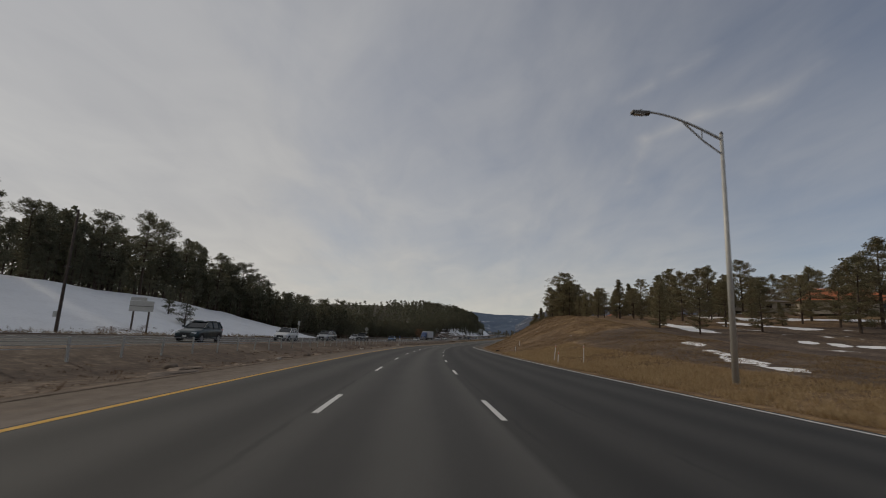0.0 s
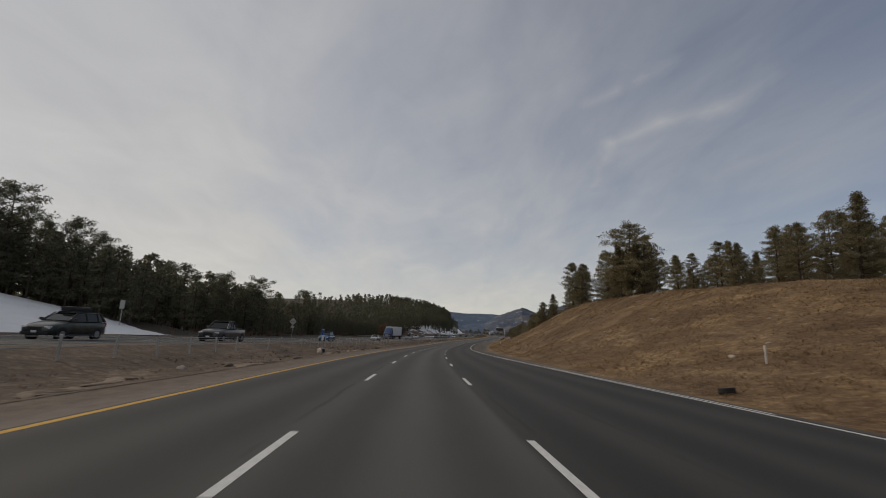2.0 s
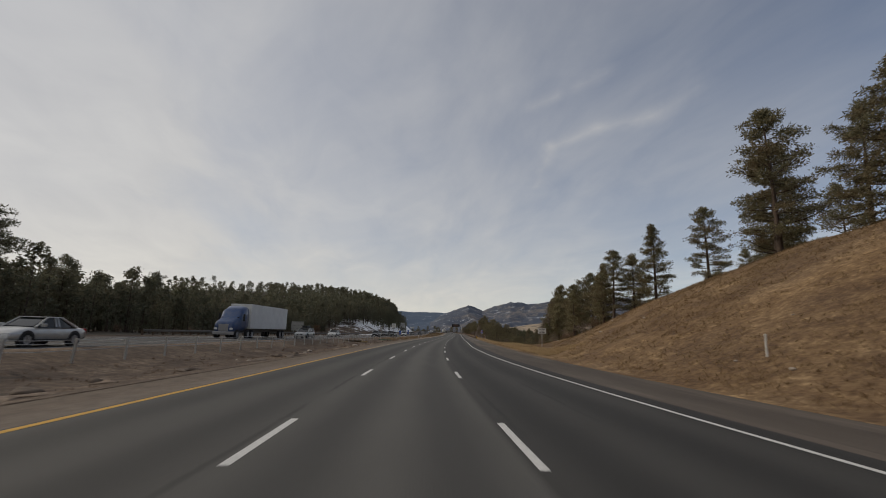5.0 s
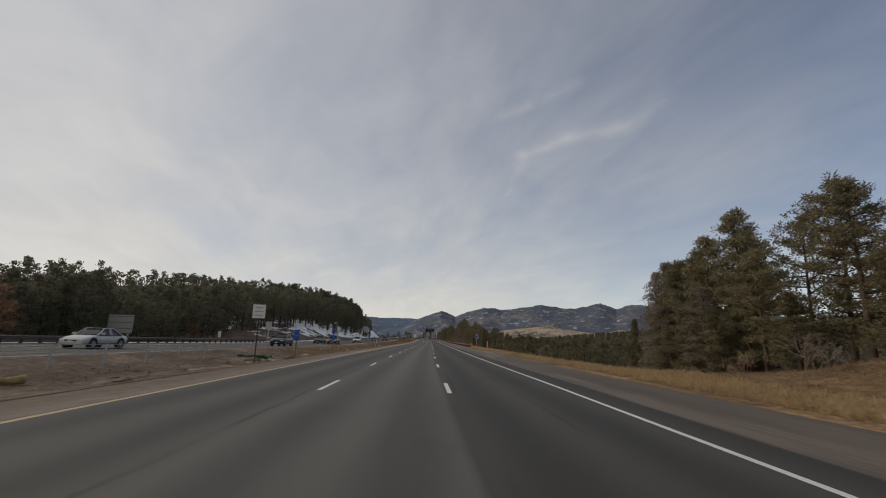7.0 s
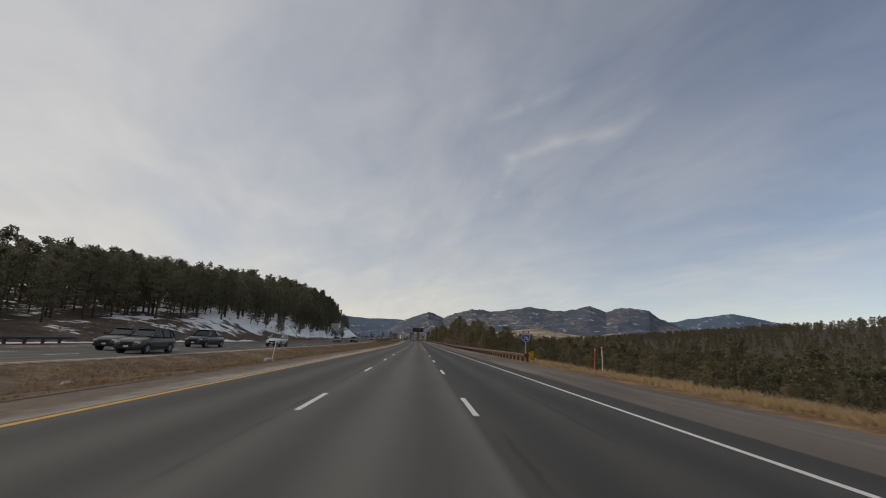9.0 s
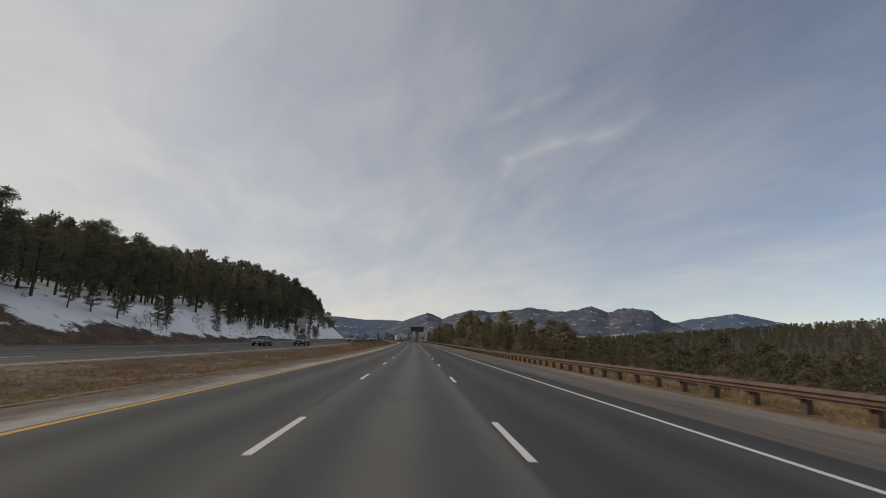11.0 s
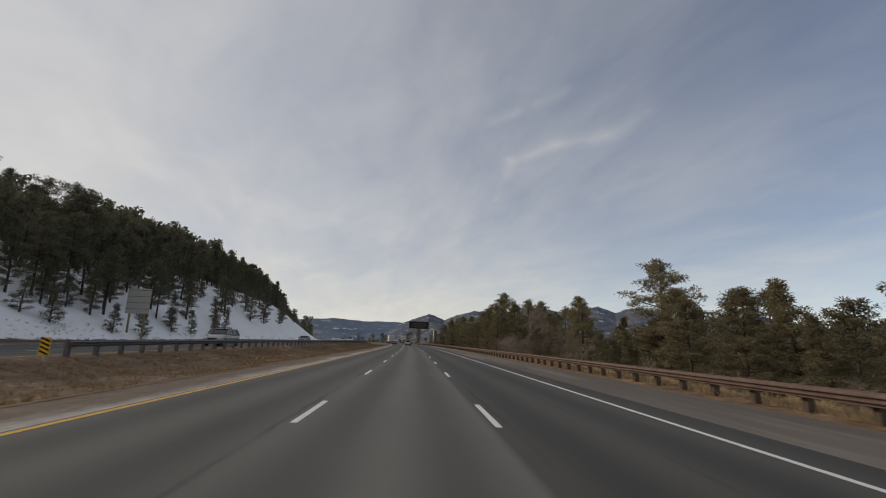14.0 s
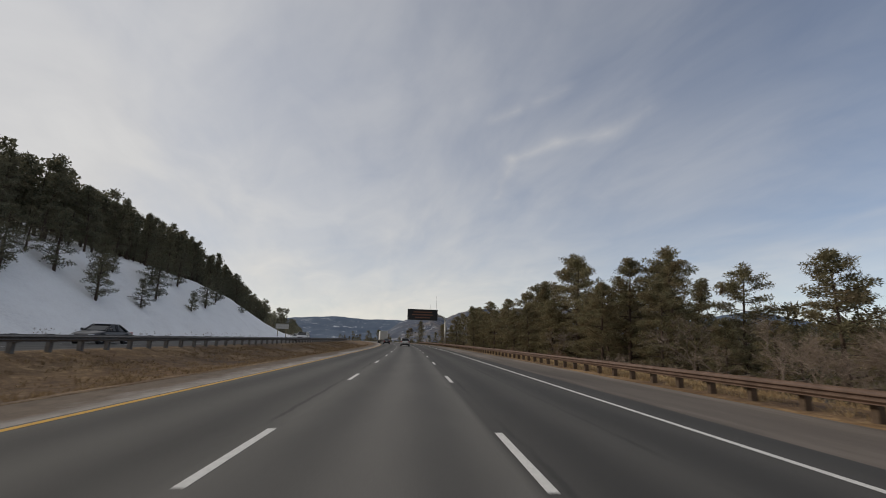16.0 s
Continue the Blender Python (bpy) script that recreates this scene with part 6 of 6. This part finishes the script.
car("suv", "suv", (0.022, 0.022, 0.024), 437.0, 18.3, "black sport utility vehicle on the opposite carriageway", True)
car("car", "sedan", (0.03, 0.032, 0.04), 428.0, 21.7, "dark sedan on the opposite carriageway", True)
car("suv", "suv", (0.30, 0.31, 0.32), 500.0, 18.3, "grey sport utility vehicle on the opposite carriageway", True, None, 0.4)
car("car", "sedan", (0.05, 0.05, 0.055), 553.0, 21.7, "dark sedan passing behind the guardrail", True)
car("suv", "suv", (0.52, 0.52, 0.51), 604.0, 18.3, "white sport utility vehicle on the opposite carriageway", True, None, 0.0)
car("car", "sedan", (0.50, 0.50, 0.49), 618.0, 21.7, "white sedan on the opposite carriageway", True, None, 0.0)
car("suv", "suv", (0.42, 0.42, 0.41), 617.0, 0.5, "silver sport utility vehicle driving ahead, seen from behind", False, None, 0.5)
car("car", "sedan", (0.03, 0.03, 0.035), 655.0, 4.1, "dark sedan driving ahead on the highway", False)


# ---- lorries ----
def lorry(s, l, toward, cab_color, label, z, tractor=True):
    e = thing("lorry", at(s, l, z + float(level(s)), -90 if toward else 90), label, "lorry", "lorries")
    cab = paint("lorry_paint", cab_color, 0.1)
    white = simple("white_trailer_panel", (0.66, 0.66, 0.64), 0.5, 0, 0.1, 1.2, 0.05)
    t0 = 0.0 if tractor else 3.2
    tr = part("trailer", bm_box(-8.0 if tractor else -4.0, 4.4 if tractor else 3.2, -1.28, 1.28, 1.15, 4.05, bevel=0.05), white, e, "white box trailer")
    part("rear_frame", bm_box(-8.05 if tractor else -4.05, (-8.0 if tractor else -4.0) - 0.002, -1.24, 1.24, 1.2, 4.0, bevel=0.01), SIGN_BACK, tr)
    part("underride_bar", bm_box(-7.95 if tractor else -3.95, -7.8 if tractor else -3.8, -1.1, 1.1, 0.5, 0.66, bevel=0.02), DARK_STEEL, tr)
    part("chassis", bm_box(-7.9 if tractor else -3.9, 7.2 if tractor else 5.2, -0.5, 0.5, 0.75, 1.1, bevel=0.03), DARK_STEEL, e)
    x0 = 4.9 if tractor else 3.4
    st = [(x0, 0.95, 3.7, 1.2), (x0 + 0.6, 0.85, 3.75, 1.22), (x0 + 1.6, 0.8, 3.3, 1.2), (x0 + 2.1, 0.75, 2.4, 1.16), (x0 + 3.2, 0.7, 1.95, 1.08), (x0 + 3.5, 0.7, 1.7, 0.98)]
    part("cab", ring_loft(st, 0.4, 24), cab, e, "", True)
    part("windscreen", cabin_loft([(x0 + 1.62, 2.1, 3.1, 1.08, 0.98), (x0 + 2.22, 2.06, 2.2, 1.06, 1.0)]), GLASS, e, "dark glass")
    part("grille", bm_box(x0 + 3.42, x0 + 3.54, -0.55, 0.55, 0.85, 1.6, bevel=0.03), RIM, e)
    part("bumper", bm_box(x0 + 3.3, x0 + 3.6, -1.15, 1.15, 0.45, 0.8, bevel=0.05), RIM, e)
    for y in (-1, 1):
        part("headlight", bm_box(x0 + 3.25, x0 + 3.53, y * 0.85 - 0.16, y * 0.85 + 0.16, 1.0, 1.22, bevel=0.03), LENS, e)
        part("mirror", bm_box(x0 + 1.6, x0 + 1.75, y * 1.42 - 0.1, y * 1.42 + 0.1, 2.0, 2.8, bevel=0.03), TRIM, e)
        for x in ((-7.0, -5.8, 3.6, 4.7, x0 + 2.6) if tractor else (-2.6, x0 + 2.4)):
            w = child("wheel", WHEEL[0], e, "", pose(x, y * 1.08, 0.5) @ Matrix.Scale(1.43, 4))
            child("rim", WHEEL[1], w, "", pose(0, y * 0.045, 0))


lorry(222, 21.7, True, (0.025, 0.06, 0.16), "blue tractor lorry with a white box trailer", float(z_other(222)))
lorry(680, 4.1, False, (0.6, 0.6, 0.6), "white box lorry driving ahead, seen from behind", 0.0, False)


# ---- buildings on the right ----
def house(s, l, w, d, h, roof_h, roof_mat, wall_mat, label, turn=0.0, windows=4):
    e = thing("house", at(s, l, gz(s, l) - 0.3, turn), label, "house", "houses")
    part("wall", bm_box(-w / 2, w / 2, -d / 2, d / 2, 0, h), wall_mat, e)
    bm = bmesh.new()
    o = 0.5
    v = [bm.verts.new(p) for p in ((-w / 2 - o, -d / 2 - o, h), (w / 2 + o, -d / 2 - o, h), (w / 2 + o, d / 2 + o, h), (-w / 2 - o, d / 2 + o, h), (-w / 2 + d * 0.3, 0, h + roof_h), (w / 2 - d * 0.3, 0, h + roof_h))]
    for f in ((0, 1, 5, 4), (2, 3, 4, 5), (1, 2, 5), (3, 0, 4), (3, 2, 1, 0)):
        bm.faces.new([v[i] for i in f])
    bmesh.ops.recalc_face_normals(bm, faces=bm.faces)
    part("roof", bm, roof_mat, e)
    part("fascia", bm_box(-w / 2 - o - 0.02, w / 2 + o + 0.02, -d / 2 - o - 0.02, -d / 2 - o + 0.04, h - 0.25, h + 0.03), POST_WOOD, e)
    for i in range(windows):
        x = -w / 2 + w * (i + 0.5) / windows
        win = part("window", bm_box(x - 0.6, x + 0.6, -d / 2 - 0.03, -d / 2 + 0.02, h * 0.38, h * 0.8, bevel=0.01), GLASS, e, "dark window")
        part("frame", bm_box(x - 0.68, x + 0.68, -d / 2 - 0.02, -d / 2 + 0.015, h * 0.38 - 0.1, h * 0.38 - 0.005), SIGN_WHITE, win)
    return e


TILE = simple("terracotta_roof", (0.42, 0.14, 0.06), 0.8, 0, 0.2, 1.5, 0.4)
STUCCO = simple("beige_stucco", (0.42, 0.37, 0.30), 0.9, 0, 0.12, 1.2, 0.2)
GREY_ROOF = simple("grey_shingle_roof", (0.14, 0.12, 0.11), 0.9, 0, 0.25, 2, 0.3)
house(106, -80, 15, 10, 2.9, 3.0, TILE, STUCCO, "low beige house with an orange tiled roof among pines", -25)
house(131, -80, 24, 8, 2.6, 0.7, GREY_ROOF, STUCCO, "long low beige building among pines", -20, 6)
house(176, -60, 12, 7, 3.0, 1.4, GREY_ROOF, STUCCO, "pale low building behind the hilltop pines", -15)
house(205, -58, 12, 7, 3.2, 1.4, TILE, STUCCO, "low building with an orange roof edge on the hill", -15)


# ---- loose things ----
def tyre_scrap(s, l):
    e = thing("tyre", at(s, l) @ pose(0, 0, 0.12, 80, 0, 30), "worn black tyre lying on the verge", "tyre")
    child("tread", WHEEL[0], e, "", Matrix.Scale(0.8, 4))


tyre_scrap(82.3, -10.1)


def culvert(s, l, turn):
    """The open end of a short concrete pipe."""
    bm = bmesh.new()
    rings = []
    for y, r in ((-0.5, 0.30), (0.6, 0.30), (0.6, 0.23), (-0.3, 0.23)):
        rings.append([bm.verts.new((r * math.cos(i * math.pi / 9), y, 0.16 + r * math.sin(i * math.pi / 9))) for i in range(18)])
    for a, b in zip(rings[:-1], rings[1:]):
        for i in range(18):
            bm.faces.new((a[i], a[(i + 1) % 18], b[(i + 1) % 18], b[i]))
    bm.faces.new(rings[0])
    bm.faces.new(rings[-1])
    bmesh.ops.recalc_face_normals(bm, faces=bm.faces)
    me = bpy.data.meshes.new("culvert_pipe")
    bm.to_mesh(me)
    bm.free()
    me.materials.append(CONCRETE)
    ob = new("culvert_pipe", me)
    ob.matrix_basis = at(s, l, gz(s, l), turn)
    tagged(ob, "short concrete culvert pipe sticking out of the median earth", "pipe")


culvert(116.3, 11.4, 215)


def wattle(s, l, length, turn, mat, label):
    """A sagging erosion-control roll."""
    bm = bmesh.new()
    pts = [Vector((length * (i / 12 - 0.5), 0.18 * math.sin(i * 0.9), 0.1 + 0.03 * math.sin(i * 1.7))) for i in range(13)]
    rings = []
    for i, q in enumerate(pts):
        r = 0.13 + 0.025 * math.sin(i * 2.3)
        rings.append([bm.verts.new((q.x, q.y + r * math.cos(a * math.pi / 5), q.z + r * math.sin(a * math.pi / 5))) for a in range(10)])
    for a, b in zip(rings[:-1], rings[1:]):
        for i in range(10):
            bm.faces.new((a[i], a[(i + 1) % 10], b[(i + 1) % 10], b[i]))
    bm.faces.new(rings[0][::-1])
    bm.faces.new(rings[-1])
    bmesh.ops.recalc_face_normals(bm, faces=bm.faces)
    me = bpy.data.meshes.new("erosion_roll")
    bm.to_mesh(me)
    bm.free()
    me.materials.append(mat)
    ob = new("erosion_roll", me)
    ob.matrix_basis = at(s, l, gz(s, l) - 0.02, turn)
    tagged(ob, label, "erosion roll", "erosion rolls in the median")


WATTLE = simple("green_netting", (0.03, 0.075, 0.045), 0.9, 0, 0.4, 9, 0.5)
WATTLE_OLD = simple("weathered_netting", (0.085, 0.062, 0.04), 0.95, 0, 0.4, 9, 0.6)
WATTLE_STRAW = simple("burst_straw_roll", (0.33, 0.24, 0.11), 0.95, 0, 0.4, 9, 0.6)
wattle(264.5, 12.0, 2.6, 4, WATTLE, "dark green netted erosion roll lying in the ditch")
wattle(238.6, 13.4, 4.6, 66, WATTLE_OLD, "weathered brown erosion roll lying in the median")
wattle(242.6, 12.6, 2.6, 62, WATTLE_STRAW, "burst straw-filled erosion roll lying in the median")


def stone(s, l, size, seed, mat, label, name="stone"):
    bm = bmesh.new()
    bmesh.ops.create_icosphere(bm, subdivisions=3 if size > 0.3 else 2, radius=1)
    for v in bm.verts:
        k = 1 + 0.35 * noise.noise(v.co * 1.3 + Vector((seed, 0, 0))) + 0.16 * noise.noise(v.co * 4.1 + Vector((0, seed, 0)))
        v.co = Vector((v.co.x * size * k, v.co.y * size * 0.8 * k, v.co.z * size * 0.5 * k))
    me = bpy.data.meshes.new(name)
    bm.to_mesh(me)
    bm.free()
    me.materials.append(mat)
    me.polygons.foreach_set("use_smooth", [True] * len(me.polygons))
    ob = new(name, me)
    ob.matrix_basis = at(s, l, gz(s, l) + size * 0.12, seed * 77)
    tagged(ob, label, "stone", "stones on the verge")


CLOD = simple("earth_clod", (0.13, 0.10, 0.078), 0.95, 0, 0.35, 4, 0.6)
ROCK = simple("pale_rock", (0.36, 0.31, 0.26), 0.95, 0, 0.3, 3, 0.6)
r2 = np.random.default_rng(9)
for i in range(60):
    stone(r2.uniform(20, 330), r2.uniform(8.7, 11.5), r2.uniform(0.12, 0.38), i * 1.7, CLOD if i % 3 else ROCK, "lump of brown earth on the median verge" if i % 3 else "pale stone on the median verge")
for i in range(26):
    stone(r2.uniform(380, 640), r2.uniform(8.6, 14), r2.uniform(0.06, 0.16), 60 + i * 1.1, ROCK, "pale stone on the grassy median")
for i in range(34):
    stone(r2.uniform(70, 250), -r2.uniform(10.5, 24), r2.uniform(0.08, 0.24), 100 + i * 1.3, ROCK, "pale stone on the grassy slope")


stone(113.6, 10.9, 0.3, 3.3, ROCK, "pale stone at the foot of a marker board")
for s, l, size in ((136, 8.9, 0.6), (139, 9.2, 0.45), (143, 9.6, 0.55)):
    stone(s, l, size, s, CLOD, "low mound of eroded brown earth in the median", "earth_mound")


# crusted ridges that the ploughs and the rain have left along the median
def earth_ridge(s, l, length, seed):
    bm = bmesh.new()
    bmesh.ops.create_icosphere(bm, subdivisions=3, radius=1)
    for v in bm.verts:
        k = 1 + 0.45 * noise.noise(Vector((v.co.x * 1.2 + seed, v.co.y * 4.0, v.co.z))) + 0.2 * noise.noise(Vector((v.co.x * 5, v.co.y * 11 + seed, v.co.z * 3)))
        v.co = Vector((v.co.x * 0.30 * k + 0.2 * math.sin(v.co.y * 4 + seed), v.co.y * length / 2, v.co.z * 0.085 * k))
    me = bpy.data.meshes.new("earth_ridge")
    bm.to_mesh(me)
    bm.free()
    me.materials.append(CRUST if int(seed) % 3 else CLOD)
    ob = new("earth_ridge", me)
    ob.matrix_basis = at(s, l, gz(s, l) + 0.01, r2.normal(0, 3))
    tagged(ob, "low crusted ridge of pale brown earth in the median", "earth ridge", "earth ridges in the median")


CRUST = simple("crusted_earth", (0.22, 0.165, 0.12), 0.95, 0, 0.5, 3.5, 0.8)
for i in range(54):
    earth_ridge(14 + i * 4.6 + r2.uniform(-3, 3), r2.uniform(8.2, 10.4), r2.uniform(1.0, 3.4), i * 2.7)


# ---- dry grass ----
def grass(name, n, s0, s1, l0, l1, h0, h1, mat, label, seed, power=1.0, per=7, lie=0.4):
    r = np.random.default_rng(seed)
    s, l = r.uniform(s0, s1, 2 * n), l0 + (l1 - l0) * r.uniform(0, 1, 2 * n) ** power
    # drifts and bald spots
    keep = np.argsort(0.8 * wave(s, l, 0.21, seed) + 0.6 * wave(s, l, 0.75, seed + 2) + r.normal(0, 0.5, 2 * n))[n:]
    s, l = s[keep], l[keep]
    x, y = place(s, l)
    z = ground_z(s, l)
    c = np.repeat(np.stack([x, y, z - 0.03], 1), per, 0)
    k = len(c)
    c[:, :2] += r.normal(0, 0.09, (k, 2))
    a = r.uniform(0, 6.283, k)
    h = r.uniform(h0, h1, n).repeat(per) * r.uniform(0.6, 1.2, k)
    lean = r.normal(0, lie, (k, 2)) * h[:, None]
    w = r.uniform(0.012, 0.028, k)
    d = np.stack([np.cos(a) * w, np.sin(a) * w, np.zeros(k)], 1)
    tip = c + np.concatenate([lean, h[:, None]], 1)
    v = np.stack([c - d, c + d, tip], 1).reshape(-1, 3)
    me = mesh(name, v, np.arange(3 * k).reshape(k, 3), mat)
    tagged(new(name, me), label, "grass", "", "stuff")


STRAW = needle_mat("dry_straw", (0.17, 0.112, 0.060), (0.40, 0.29, 0.165), 0.7, 0.16, (0.20, 0.125, 0.065))
PALE_STRAW = needle_mat("pale_straw", (0.27, 0.185, 0.095), (0.56, 0.42, 0.24), 0.4, 0.2, (0.30, 0.20, 0.11))
BROWN_GRASS = needle_mat("dead_brown_grass", (0.13, 0.088, 0.052), (0.34, 0.245, 0.14))
grass("dry_grass", 60000, 20, 262, -31, -9.7, 0.06, 0.2, STRAW, "dry straw-coloured grass on the cut slope", 1, 1.3, 5, 0.9)
grass("dry_grass", 16000, -6, 70, -9.8, -19, 0.08, 0.34, PALE_STRAW, "dry straw-coloured grass beside the road", 2, 1.4)
grass("dry_grass", 34000, 205, 660, -9.95, -14.5, 0.10, 0.34, PALE_STRAW, "dry straw-coloured grass along the guardrail", 3, 1.5)
grass("dry_grass", 22000, 270, 640, 8.6, 14.8, 0.05, 0.2, BROWN_GRASS, "dead brown grass in the median", 4)
grass("dry_grass", 2600, 0, 270, 9.2, 13.2, 0.04, 0.14, RUSSET, "sparse dead grass in the median", 5)
grass("dry_weeds", 1500, 450, 660, 33.5, 38.0, 0.08, 0.34, BROWN_GRASS, "dead weeds poking through the snow", 6)
grass("dry_weeds", 900, 30, 100, 31.5, 36, 0.12, 0.4, BROWN_GRASS, "dead weeds poking through the snow", 7)
